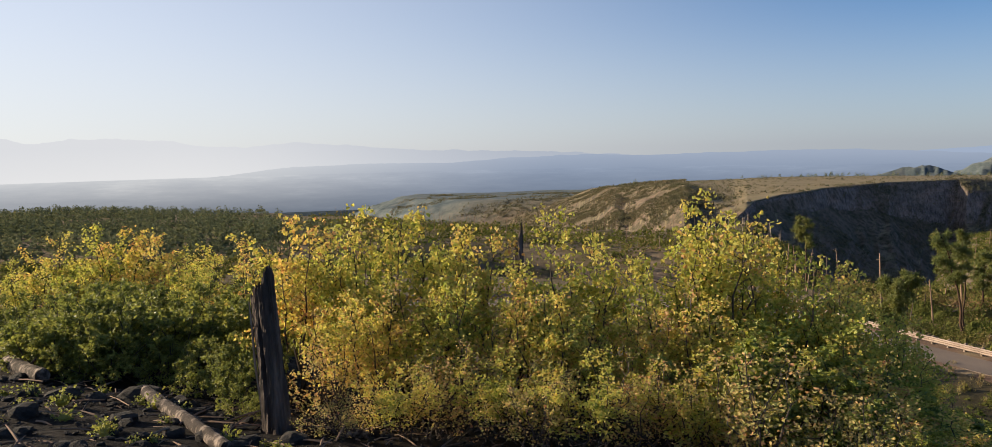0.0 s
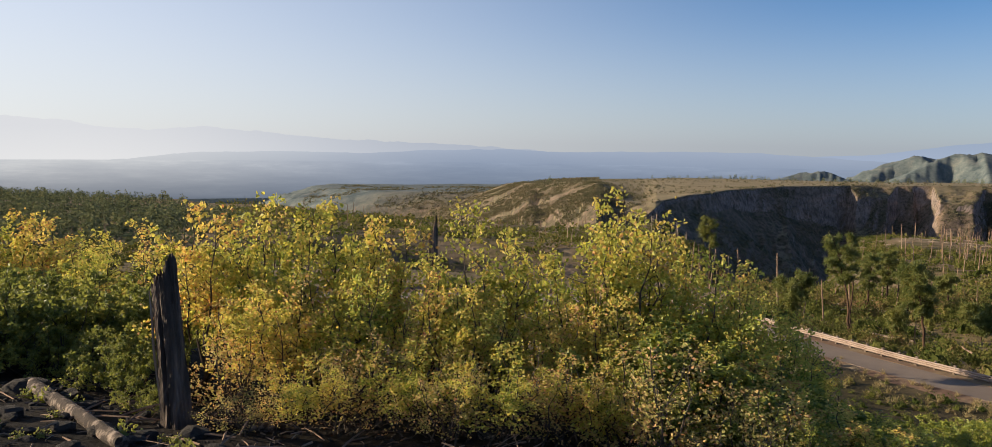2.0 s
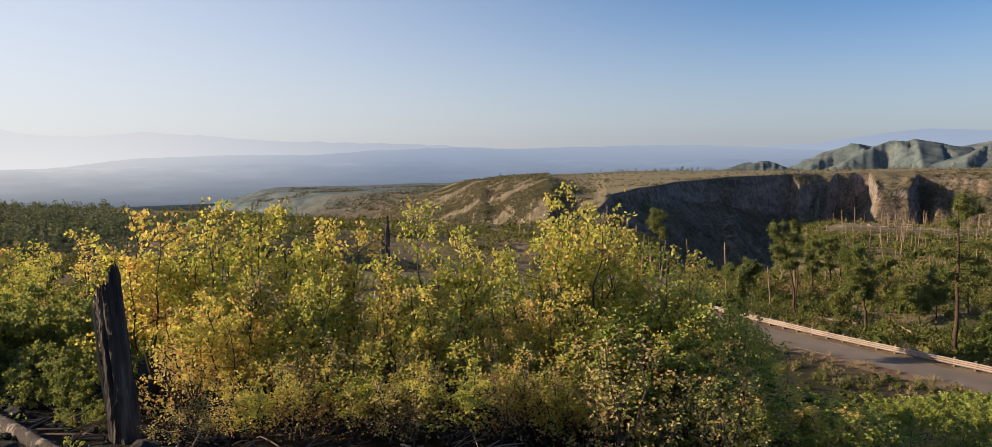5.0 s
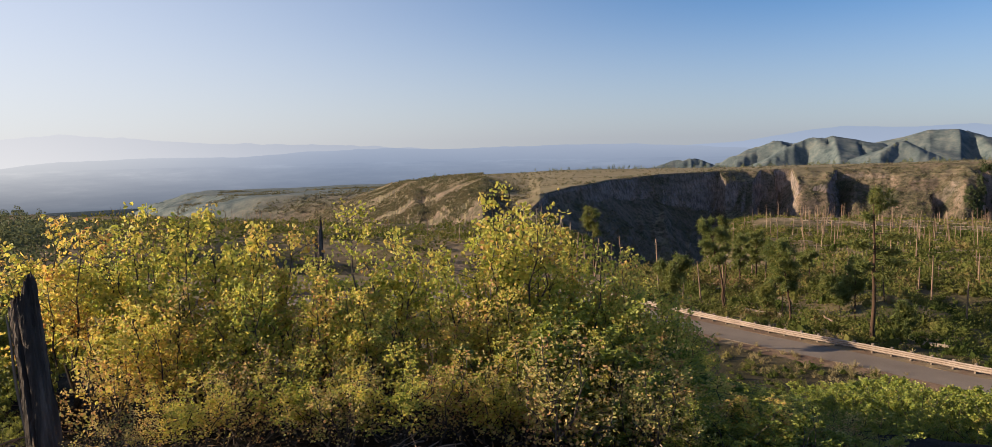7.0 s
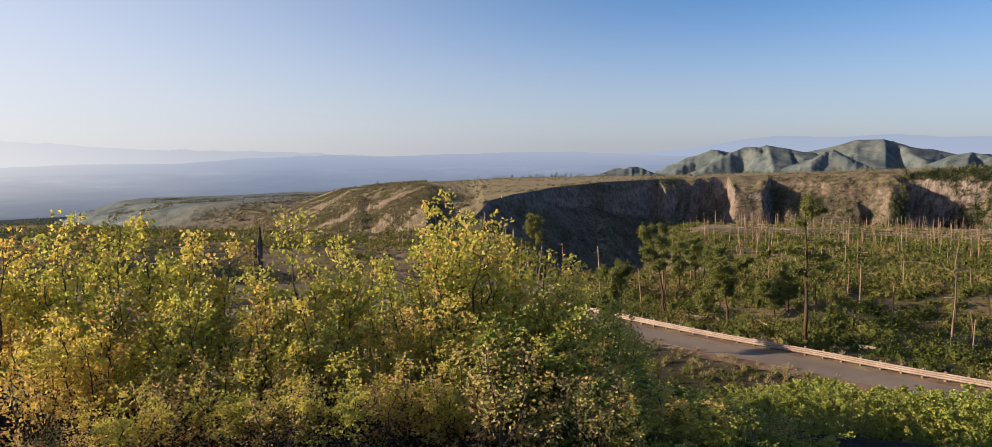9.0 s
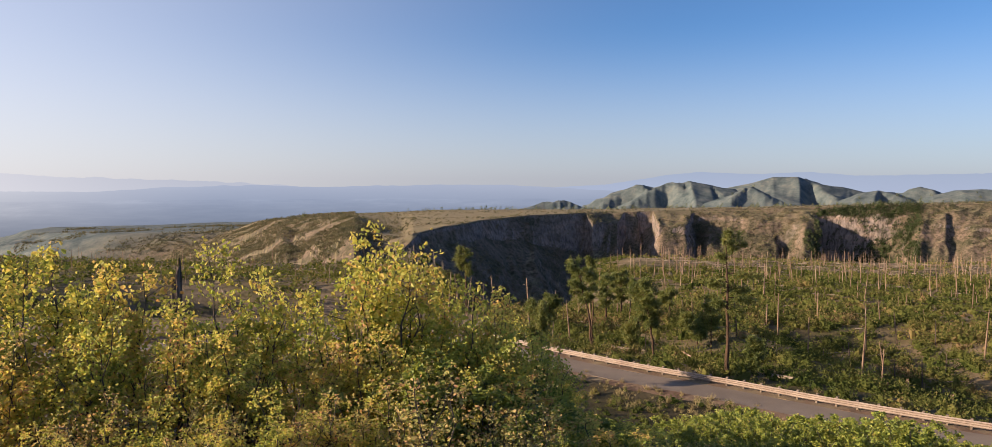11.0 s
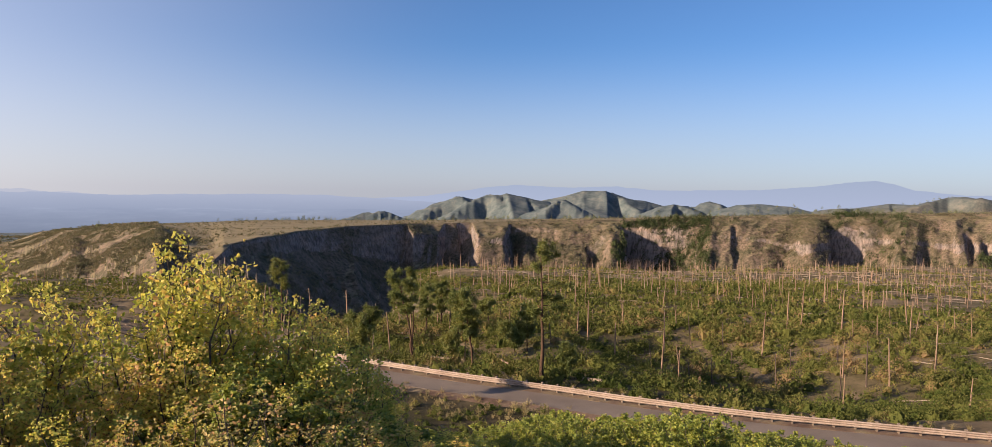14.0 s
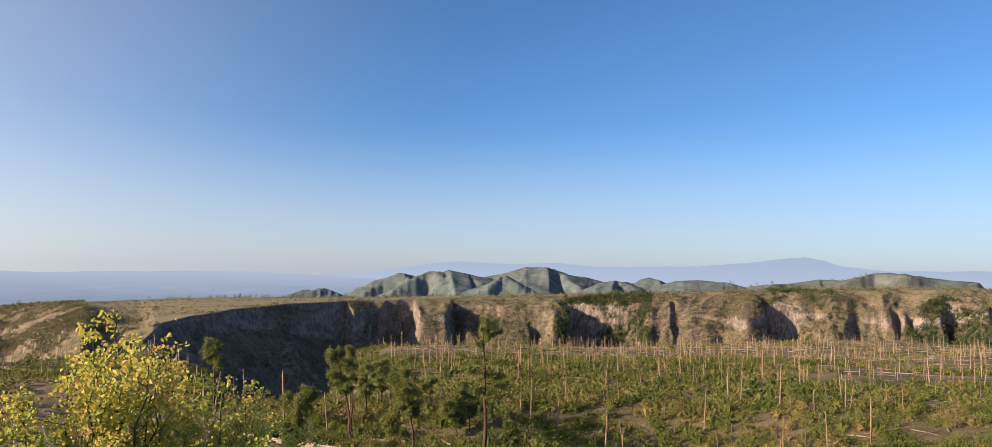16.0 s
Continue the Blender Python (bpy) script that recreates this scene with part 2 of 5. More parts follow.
    bump(n, l, grain, b, 1.0, 0.09)
    return m


M_GROUND = terrain_material()


def painted_haze_material(name, low_left, low_right, top_left, top_right, z0, z1, streaks=0.0):
    """Far land with morning haze painted into its emission colours, brighter towards the sun."""
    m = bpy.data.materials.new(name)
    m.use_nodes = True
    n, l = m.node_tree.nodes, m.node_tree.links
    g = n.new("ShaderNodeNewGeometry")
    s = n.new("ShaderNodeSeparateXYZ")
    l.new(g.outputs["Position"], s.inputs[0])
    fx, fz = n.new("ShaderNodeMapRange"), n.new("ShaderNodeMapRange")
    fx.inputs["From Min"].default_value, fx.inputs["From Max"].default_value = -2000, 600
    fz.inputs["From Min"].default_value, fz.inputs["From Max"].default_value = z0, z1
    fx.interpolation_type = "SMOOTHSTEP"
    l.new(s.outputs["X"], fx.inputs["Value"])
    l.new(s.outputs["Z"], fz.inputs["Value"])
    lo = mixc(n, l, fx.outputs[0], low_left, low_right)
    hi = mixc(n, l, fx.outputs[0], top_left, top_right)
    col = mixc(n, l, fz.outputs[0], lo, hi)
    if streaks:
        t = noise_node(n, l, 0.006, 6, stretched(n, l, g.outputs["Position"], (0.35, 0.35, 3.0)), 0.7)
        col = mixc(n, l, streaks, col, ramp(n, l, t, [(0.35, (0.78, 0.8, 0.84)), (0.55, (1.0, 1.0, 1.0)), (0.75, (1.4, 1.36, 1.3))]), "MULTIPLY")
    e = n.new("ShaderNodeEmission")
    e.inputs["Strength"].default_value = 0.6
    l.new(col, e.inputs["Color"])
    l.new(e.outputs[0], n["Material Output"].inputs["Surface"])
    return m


M_RIDGE_E = painted_haze_material("east_range_air", (0.74, 0.725, 0.71), (0.42, 0.45, 0.51), (0.68, 0.675, 0.68), (0.40, 0.43, 0.49), -120, 60)
M_RIDGE_M = painted_haze_material("mesa_air", (0.57, 0.57, 0.57), (0.27, 0.32, 0.41), (0.66, 0.655, 0.65), (0.33, 0.38, 0.47), -122, -45, 0.08)
M_RIDGE_S = painted_haze_material("south_range_air", (0.38, 0.43, 0.51), (0.34, 0.40, 0.51), (0.38, 0.43, 0.51), (0.31, 0.375, 0.475), -60, 80)
M_VALLEY = painted_haze_material("valley_air", (0.12, 0.14, 0.175), (0.12, 0.15, 0.205), (0.57, 0.57, 0.57), (0.27, 0.32, 0.41), -330, -122, 0.45)


# ---- terrain ----
def seg_dist(px, py, ax, ay, bx, by):
    vx, vy = bx - ax, by - ay
    t = np.clip(((px - ax) * vx + (py - ay) * vy) / (vx * vx + vy * vy), 0, 1)
    return np.hypot(px - ax - t * vx, py - ay - t * vy)


def poly_sd(px, py, pts):
    """Signed distance to a closed outline, below zero inside."""
    d = np.full(px.shape, 1e9)
    inside = np.zeros(px.shape, bool)
    for (ax, ay), (bx, by) in zip(pts, pts[1:] + pts[:1]):
        d = np.minimum(d, seg_dist(px, py, ax, ay, bx, by))
        inside ^= ((ay > py) != (by > py)) & (px < (bx - ax) * (py - ay) / (by - ay + 1e-12) + ax)
    return np.where(inside, -d, d)


def polar(a, r):
    return (r * math.sin(radians(a)), r * math.cos(radians(a)))


def vnoise(x, y, s, seed=0):
    """Smooth value noise on a lattice of s metres, -1 to 1."""
    x, y = x / s + seed * 17.31, y / s - seed * 9.73
    ix, iy = np.floor(x), np.floor(y)
    fx, fy = x - ix, y - iy
    fx, fy = fx * fx * (3 - 2 * fx), fy * fy * (3 - 2 * fy)

    def h(i, j):
        v = np.sin(i * 127.1 + j * 311.7 + seed * 74.7) * 43758.5453
        return 2 * (v - np.floor(v)) - 1
    return (h(ix, iy) * (1 - fx) + h(ix + 1, iy) * fx) * (1 - fy) + (h(ix, iy + 1) * (1 - fx) + h(ix + 1, iy + 1) * fx) * fy


def fbm(x, y, s, n=4, seed=0):
    return sum(vnoise(x, y, s / 2 ** i, seed + i) * 0.5 ** i for i in range(n))


def ridged(x, y, s, n=3, seed=0):
    return sum((1 - 2 * np.abs(vnoise(x, y, s / 2 ** i, seed + i))) * 0.5 ** i for i in range(n))


# rim of the mesa beyond the canyon, and of the plateau on this side: bearing, distance
MESA = [polar(a, r) for a, r in ((17.6, 770), (18.3, 800), (20.6, 880), (23.3, 970), (27.1, 1080), (32.8, 1220), (39.5, 1270), (44.2, 1280), (48.7, 1295),
                                 (57.3, 1330), (64.8, 1375), (72.6, 1430), (85, 1520), (110, 1700), (110, 5200), (40, 5200), (14, 3000),
                                 (9.0, 2200), (7.0, 1750), (9.5, 1400), (13, 1080), (15.5, 860))]
BENCH = [polar(a, r) for a, r in ((12, 2600), (5, 2150), (-1, 2350), (-5, 2700), (-7.2, 3300), (-6, 4300), (10, 4600), (16, 3400))]
NEAR = [polar(a, r) for a, r in ((-75, 600), (-33, 560), (-26, 590), (-16, 560), (-9, 440), (-4, 350), (3, 330), (9.3, 302), (13, 300), (17, 360), (19.2, 350),
                                 (22.6, 200), (25.0, 142), (27.6, 140), (30.2, 205), (33.2, 365), (37, 420), (44, 430), (53, 500), (67, 560), (85, 600),
                                 (120, 700), (200, 900), (260, 800))]
# hills on the mesa: distance, steepness, crest as bearing and elevation angle
HILLS = (
    (2650, 0.36, ((27.4, -2.05), (28.4, -1.66), (28.9, -1.78), (29.4, -1.55), (30.0, -1.68), (30.9, -2.05))),
    (3350, 0.42, ((31.2, -1.95), (33.4, -1.55), (34.4, -1.15), (34.95, -0.5), (35.2, -0.37), (35.5, -0.48), (36.0, -0.85))),
    (3250, 0.40, ((35.9, -0.9), (36.6, -0.7), (37.6, -0.22), (38.1, -0.22), (38.5, -0.36), (38.95, -0.12), (40.4, -0.43), (42.2, -0.75))),
    (3600, 0.34, ((40.8, -0.75), (43.3, -0.28), (44.7, 0.14), (46.4, 0.14), (47.3, -0.3), (49.2, -0.55), (51.0, -1.0))),
    (2650, 0.44, ((40.0, -1.75), (42.0, -1.1), (42.9, -0.55), (43.4, -0.58), (44.4, -1.1), (45.5, -1.7))),
    (2750, 0.34, ((48.6, -1.6), (50.2, -0.95), (51.4, -0.75), (52.4, -0.9), (53.6, -1.35))),
    (3750, 0.46, ((52.5, -1.2), (53.3, -0.65), (53.8, -0.48), (54.3, -0.62), (55.2, -1.2))),
    (2650, 0.28, ((54.2, -1.25), (55.9, -0.7), (57.4, -0.66), (59.4, -0.75), (60.8, -1.1))),
    (2450, 0.24, ((61.0, -1.0), (63.5, -0.75), (65.6, -0.45), (67.3, -0.42), (69.0, 0.02), (69.8, 0.1), (71.4, -0.15), (75.0, -0.5))))
# alcoves in the canyon wall: bearing of the sharp edge and of the end where it runs out, depth, distance under the rim where it starts
BAYS = ((9.4, 12.6, 52, 18), (35.2, 36.2, 30, 0), (39.1, 40.4, 36, 24), (44.9, 46.7, 44, 78),
        (47.6, 54.0, 130, 26), (55.4, 57.2, 18, 30), (58.7, 59.7, 28, 100), (61.7, 66.5, 115, 50),
        (67.5, 69.0, 34, 84), (69.05, 69.6, 26, 62), (69.9, 70.7, 34, 58), (71.0, 71.8, 34, 66), (72.8, 75.0, 50, 50), (75.4, 77.4, 44, 54))
RAIL = [(-22.0, 79.0), (-5.0, 81.0), (12.0, 80.0), (23.5, 75.0), (29.8, 69.2), (33.2, 60.8), (36.8, 52.1), (40.2, 45.3), (43.6, 37.8), (47.8, 30.1), (52.1, 23.9), (60.0, 13.0), (74.0, -6.0), (95.0, -32.0)]
ROAD_Z = EYE - 16.0


def smooth_line(pts, step=1.0):
    """A smooth line through the points, as an array."""
    p = np.array([2 * np.array(pts[0]) - pts[1], *pts, 2 * np.array(pts[-1]) - pts[-2]], float)
    out = []
    for i in range(1, len(p) - 2):
        n = max(2, int(np.linalg.norm(p[i + 1] - p[i]) / step))
        t = np.linspace(0, 1, n, endpoint=False)[:, None]
        out.append(0.5 * (2 * p[i] + (p[i + 1] - p[i - 1]) * t + (2 * p[i - 1] - 5 * p[i] + 4 * p[i + 1] - p[i + 2]) * t ** 2
                          + (3 * p[i] - p[i - 1] - 3 * p[i + 1] + p[i + 2]) * t ** 3))
    return np.concatenate(out + [p[-2:-1]])


RAIL_LINE = smooth_line(RAIL, 1.0)
_tan = np.gradient(RAIL_LINE, axis=0)
_tan /= np.linalg.norm(_tan, axis=1)[:, None]
ROAD_SIDE = np.stack([_tan[:, 1], -_tan[:, 0]], 1)
ROAD_SIDE *= np.sign(-(ROAD_SIDE * RAIL_LINE).sum(1))[:, None]
ROAD_LINE = RAIL_LINE + ROAD_SIDE * 3.2


def line_dist(x, y, line):
    d = np.full(np.shape(x), 1e9)
    for (ax, ay), (bx, by) in zip(line[:-1:3], list(line[3::3]) + [line[-1]]):
        d = np.minimum(d, seg_dist(x, y, ax, ay, bx, by))
    return d


def near_plane(x, y):
    r = np.hypot(x, y)
    a = np.degrees(np.arctan2(x, y))
    s = r * (0.3 + 0.7 * np.cos(np.radians(a - 40)))
    fall = np.interp(a, [38, 53, 67, 90], [0.08, 0.074, 0.066, 0.06])
    z = np.interp(s, [-400, 0, 15, 30, 40, 50, 58], [20, 0, -3.75, -9.5, -12.8, -14.1, -14.35])
    return z - fall * np.maximum(s - 58, 0)


# bearing, distance of the mesa's rim, elevation angle of the rim and of the flat behind it
RIM = np.array([(-10, 2000, -4.0, -4.0), (5.2, 1750, -3.3, -3.22), (8.3, 1500, -3.0, -2.9), (14, 1050, -2.8, -2.6), (17.5, 820, -4.2, -2.5), (18.3, 800, -4.02, -2.45), (20.6, 880, -3.43, -2.36),
                (23.3, 970, -3.07, -2.34), (27.1, 1080, -2.74, -2.32), (32.8, 1220, -2.52, -2.3), (39.5, 1270, -2.27, -2.12), (48.7, 1295, -1.95, -1.85), (57.3, 1330, -1.52, -1.45),
                (64.8, 1375, -1.19, -1.12), (72.6, 1430, -0.94, -0.9), (100, 1640, -0.9, -0.9)])


def mesa_top(x, y):
    r, a = np.hypot(x, y), np.degrees(np.arctan2(x, y))
    rr, er, eb = (np.interp(a, RIM[:, 0], RIM[:, k]) for k in (1, 2, 3))
    e = eb + (er - eb) * np.exp(-np.clip(r - rr, -200, 9e9) / 260)
    return EYE + r * np.tan(np.radians(e))


def near_land(x, y):
    """The burned slope, the road's bench and the plateau on this side of the canyon."""
    r, a = np.hypot(x, y), np.degrees(np.arctan2(x, y))
    wob = fbm(x, y, 80, 3, 3)
    side = np.clip((a - 20) / 2, 0, 1) * np.clip((32 - a) / 2, 0, 1)
    dn = np.maximum(poly_sd(x, y, NEAR) + wob * 10 * (1 - 0.6 * side), 0)
    zn = near_plane(x, y)
    # hollow added beyond the road to hold shade, steep bank on the sun's side
    hx, hy = polar(51.0, 90)
    hu, hv = (x - hx) * 0.28 + (y - hy) * 0.96, (x - hx) * 0.96 - (y - hy) * 0.28
    zn = zn - 5.5 * np.exp(-(hu / 30) ** 4 - (hv / np.where(hv < 0, 9, 30)) ** 2)
    # mound added on that bank to throw a longer shadow
    mx0, my0 = polar(44.5, 88)
    zn = zn + 2.6 * np.exp(-((x - mx0) / 9) ** 2 - ((y - my0) / 20) ** 2)
    # ravine that runs in front of the plain into the side canyon
    ex, ey = polar(27.0, 168)
    fx, fy = polar(3.0, 165)
    zn = zn - 17 * np.exp(-(seg_dist(x, y, ex, ey, fx, fy) / 24) ** 2)
    # knoll beside the side canyon
    kx, ky = polar(36.5, 330)
    zn = zn + 3.0 * np.exp(-(np.hypot(x - kx, y - ky) / 75) ** 2)
    # its flank sinks towards the side canyon
    zn = zn - 11 * np.clip((36 - a) / 7.5, 0, 1) ** 2.4 * np.clip((a - 23.5) / 2, 0, 1) * np.clip((r - 130) / 90, 0, 1)
    zn = zn + fbm(x, y, 70, 4, 8) * 1.5 * np.clip((r - 85) / 80, 0, 1) - (0.75 + 0.4 * side) * dn
    zn = zn + (fbm(x, y, 2.2, 4, 31) * 0.10 + fbm(x, y, 9, 3, 33) * 0.16) * np.clip((r - 1.5) / 4, 0, 1) * np.clip((120 - r) / 60, 0, 1)
    k = r < 190
    dr = np.full(r.shape, 1e9)
    dr[k] = line_dist(x[k], y[k], ROAD_LINE)
    w = np.clip((dr - 4.6) / 7.0, 0, 1)
    w = w * w * (3 - 2 * w)
    return (ROAD_Z - 0.12) * (1 - w) + zn * w


def hill_land(x, y, top):
    """Crests with flanks that fall away evenly, cut by gullies."""
    out = top
    cut = ridged(x, y, 200, 4, 51)
    for hr, steep, crest in HILLS:
        pts = [(*polar(b, hr * (1 + 0.012 * math.sin(9 * b))), EYE + hr * math.tan(radians(e))) for b, e in crest]
        best = np.full(x.shape, -1e9)
        for (ax, ay, az0), (bx, by, bz0) in zip(pts, pts[1:]):
            vx, vy = bx - ax, by - ay
            ln = math.hypot(vx, vy)
            u = ((x - ax) * vx + (y - ay) * vy) / ln
            side = np.abs((x - ax) * vy - (y - ay) * vx) / ln
            past = np.maximum(np.maximum(-u, u - ln), 0)
            best = np.maximum(best, az0 + (bz0 - az0) * np.clip(u / ln, 0, 1) - steep * side - 1.3 * past + cut * np.clip(side / 80, 0, 1) * 12)
        out = np.maximum(out, best)
    return out


def mesa_land(x, y):
    """The mesa beyond the canyon: brushy shoulder, cliff band, talus, alcoves with a sharp edge on the sun's side."""
    r, a = np.hypot(x, y), np.degrees(np.arctan2(x, y))
    zm = mesa_top(x, y) + fbm(x, y, 300, 3, 41) * 1.2
    k = r > 1900
    if k.any():
        zm[k] = hill_land(x[k], y[k], zm[k])
    raw = poly_sd(x, y, MESA)
    k = raw > -60
    if not k.any():
        return zm
    x, y, a, raw, top = x[k], y[k], a[k], raw[k], zm[k]
    dm = np.maximum(raw + fbm(x, y, 200, 2, 5) * 12 + fbm(x, y, 45, 3, 15) * 3.0, 0)
    along = a * 21 + 5 * vnoise(x, y, 55, 71) + 2.5 * vnoise(x, y, 18, 72)
    bear = along / 21
    ribs = along + 0.45 * dm * vnoise(along, 0 * dm, 160, 73)
    spur = ridged(ribs, dm * 0.25, 95, 3, 21)
    column = ridged(along, dm * 0.05, 26, 3, 27)
    recess, prow = 0 * dm, 0 * dm
    for b0, b1, deep, start in BAYS:
        lean = b0 + (0.003 if b0 > 20 else -0.009) * np.maximum(dm - start, 0)
        gate = np.clip((bear - lean) / (0.3 if b0 > 20 else 1.2), 0, 1) * np.clip((b1 - bear) / (b1 - b0), 0, 1) ** 0.9
        recess = np.maximum(recess, deep * gate * np.clip((dm - start) / ((16 if b0 > 20 else 120) + 10 * vnoise(along, 0 * dm, 40, 64)), 0, 1))
        if deep > 80:
            prow = np.maximum(prow, 46 * np.exp(-((bear - b0 + 0.8) / 1.0) ** 2) * (bear < lean + 0.15) * np.clip((dm - 8) / 80, 0, 1))
    shelf = np.interp(a, [0, 16, 19, 31.4, 31.9, 33.8, 34.3, 36.3, 36.8, 38.8, 39.2, 42, 45, 54, 61, 80], [60, 50, 3, 4, 42, 46, 4, 4, 46, 50, 8, 26, 40, 50, 70, 72])
    shelf = np.maximum(shelf * (1 + 0.3 * vnoise(along, 0 * a, 75, 63)) - 0.6 * column * np.interp(a, [40, 58, 61, 80], [1.5, 4, 6, 6]), 2)
    band = np.interp(a, [0, 16, 19, 31, 32, 40, 43, 50, 57, 60, 80], [0, 0, 55, 55, 34, 30, 8, 4, 5, 11, 17]) * np.clip(0.7 + 0.9 * vnoise(along, dm * 0, 60, 61), 0.05, 1.5)
    soft = np.interp(a, [16, 19, 40, 46], [0.36, 0.40, 0.42, 0.56])
    cliff = 2.6
    talus = np.interp(a, [12, 17, 19, 40, 46], [0.42, 0.45, 0.7, 0.7, 0.62])
    grow = np.clip((dm - 4) / 50, 0, 1)
    far_out = np.maximum(dm + recess - prow - grow * (spur * np.interp(a, [12, 18, 40, 48], [6, 10, 12, 20]) + ridged(ribs, dm * 0.4, 30, 3, 28) * 5), 0.3 * dm)
    drop = soft * np.minimum(far_out, shelf) + cliff * np.clip(far_out - shelf, 0, band / cliff) + talus * np.maximum(far_out - shelf - band / cliff, 0)
    steep = np.clip((far_out - shelf) / 6, 0, 1) * np.clip((shelf + band / cliff + 12 - far_out) / 12, 0, 1)
    rock = column * 1.9 * steep + grow * (fbm(x, y, 22, 3, 29) * 2.0 + fbm(x, y, 6, 2, 35) * 0.6)
    zm[k] = top - drop + rock
    return zm


def height(x, y):
    x, y = np.asarray(x, float), np.asarray(y, float)
    form = x.shape
    x, y = x.ravel(), y.ravel()
    r = np.hypot(x, y)
    z = np.full(x.shape, -330.0) + fbm(x, y, 700, 3, 2) * 12
    k = r < 1250
    z[k] = np.maximum(z[k], near_land(x[k], y[k]))
    k = r > 560
    z[k] = np.maximum(z[k], mesa_land(x[k], y[k]))
    # lower benches running out to the valley
    k = r > 1200
    bx, by = x[k], y[k]
    db = np.maximum(poly_sd(bx, by, BENCH) + fbm(bx, by, 300, 3, 6) * 40, 0)
    z[k] = np.maximum(z[k], -58 - 0.041 * r[k] + fbm(bx, by, 500, 3, 44) * 6 - 0.5 * db + np.clip(db / 150, 0, 1) * ridged(bx + by, (by - bx) * 0.3, 210, 3, 24) * 26)
    return z.reshape(form)


def ground_z(x, y):
    return float(height(np.array([x], float), np.array([y], float))[0])


def raw_mesh(name, verts, faces, mat, smooth=False):
    """A mesh from arrays of vertices (n, 3) and of faces with an even number of corners (m, k)."""
    verts, faces = np.asarray(verts, np.float32), np.asarray(faces, np.int32)
    me = bpy.data.meshes.new(name)
    me.vertices.add(len(verts))
    me.vertices.foreach_set("co", verts.ravel())
    m, k = faces.shape
    me.loops.add(m * k)
    me.loops.foreach_set("vertex_index", faces.ravel())
    me.polygons.add(m)
    me.polygons.foreach_set("loop_start", np.arange(0, m * k, k, dtype=np.int32))
    me.polygons.foreach_set("loop_total", np.full(m, k, np.int32))
    me.materials.append(mat)
    me.update(calc_edges=True)
    if smooth:
        me.shade_smooth()
    else:
        me.shade_flat()
    return me


def grid_faces(nr, na, closed=False):
    idx = np.arange(nr * na).reshape(nr, na)
    nxt = np.roll(idx, -1, 1)
    q = np.stack([idx[:-1], idx[1:], nxt[1:], nxt[:-1]], -1)
    return (q if closed else q[:, :-1]).reshape(-1, 4)


AZS = np.radians(np.concatenate([np.arange(-44, 2, 0.34), np.arange(2, 17, 0.12), np.arange(17, 78, 0.085), np.arange(78, 316, 4.0)]))
RS = np.concatenate([[0.0], np.geomspace(1.0, 60, 85), np.geomspace(60.9, 560, 100)])
# beyond the plateau the rings follow the mesa's rim, closest where the wall falls
RIM_R = np.interp(np.degrees(AZS), [-44, -10, 7, 9.5, 13, 15.5, 17.6, 18.3, 20.6, 23.3, 27.1, 32.8, 39.5, 48.7, 64.8, 78, 110, 300, 316],
                  [1750, 1750, 1750, 1400, 1080, 860, 790, 800, 880, 970, 1080, 1220, 1270, 1295, 1375, 1465, 1700, 1750, 1750])
BANDS = ((np.linspace(0, 1, 14)[1:], 0, 1), (np.linspace(0, 1, 150)[1:], 1, 2), (np.linspace(0, 1, 120)[1:] ** 1.25, 2, 3))
EDGES = np.stack([np.full(RIM_R.shape, 560.0), np.maximum(RIM_R - 260, 575), RIM_R + 45, np.full(RIM_R.shape, 4950.0)])
FAR_R = np.concatenate([EDGES[i] + q[:, None] * (EDGES[j] - EDGES[i]) for q, i, j in BANDS])
R = np.concatenate([np.repeat(RS[:, None], len(AZS), 1), FAR_R])
A = np.repeat(AZS[None], len(R), 0)
X, Y = R * np.sin(A), R * np.cos(A)
Z = height(X, Y)
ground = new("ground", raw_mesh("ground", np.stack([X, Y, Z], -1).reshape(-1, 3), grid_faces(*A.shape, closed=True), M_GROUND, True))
tagged(ground, "burned scrub hillside falling to a plateau, canyon and mesa", "ground", kind="structure")


def ridge_line(name, rows, r, foot, mat, label, seed, jag):
    """A far range: a thick wall of land with a ragged crest, given by bearing and elevation angle."""
    a = np.arange(rows[0][0], rows[-1][0], 0.1)
    e = np.interp(a, [q[0] for q in rows], [q[1] for q in rows])
    e = e + jag * (vnoise(a, a * 0, 0.9, seed) + 0.5 * vnoise(a, a * 0, 0.35, seed + 1) + 0.25 * vnoise(a, a * 0, 0.15, seed + 2))
    v = []
    for rr, el in ((r, np.full(a.shape, foot)), (r + 30, e), (r + 60, np.full(a.shape, foot))):
        v.append(np.stack([rr * np.sin(np.radians(a)), rr * np.cos(np.radians(a)), EYE + rr * np.tan(np.radians(el))], -1))
    ob = new(name, raw_mesh(name, np.concatenate(v), grid_faces(3, len(a)), mat))
    return tagged(ob, label, "mountains", kind="structure")


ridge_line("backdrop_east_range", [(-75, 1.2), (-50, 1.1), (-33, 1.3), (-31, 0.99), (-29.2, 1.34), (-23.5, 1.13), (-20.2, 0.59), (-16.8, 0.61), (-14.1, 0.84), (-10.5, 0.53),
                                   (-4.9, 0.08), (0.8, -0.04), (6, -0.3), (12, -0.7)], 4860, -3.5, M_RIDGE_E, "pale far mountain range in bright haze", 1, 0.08)
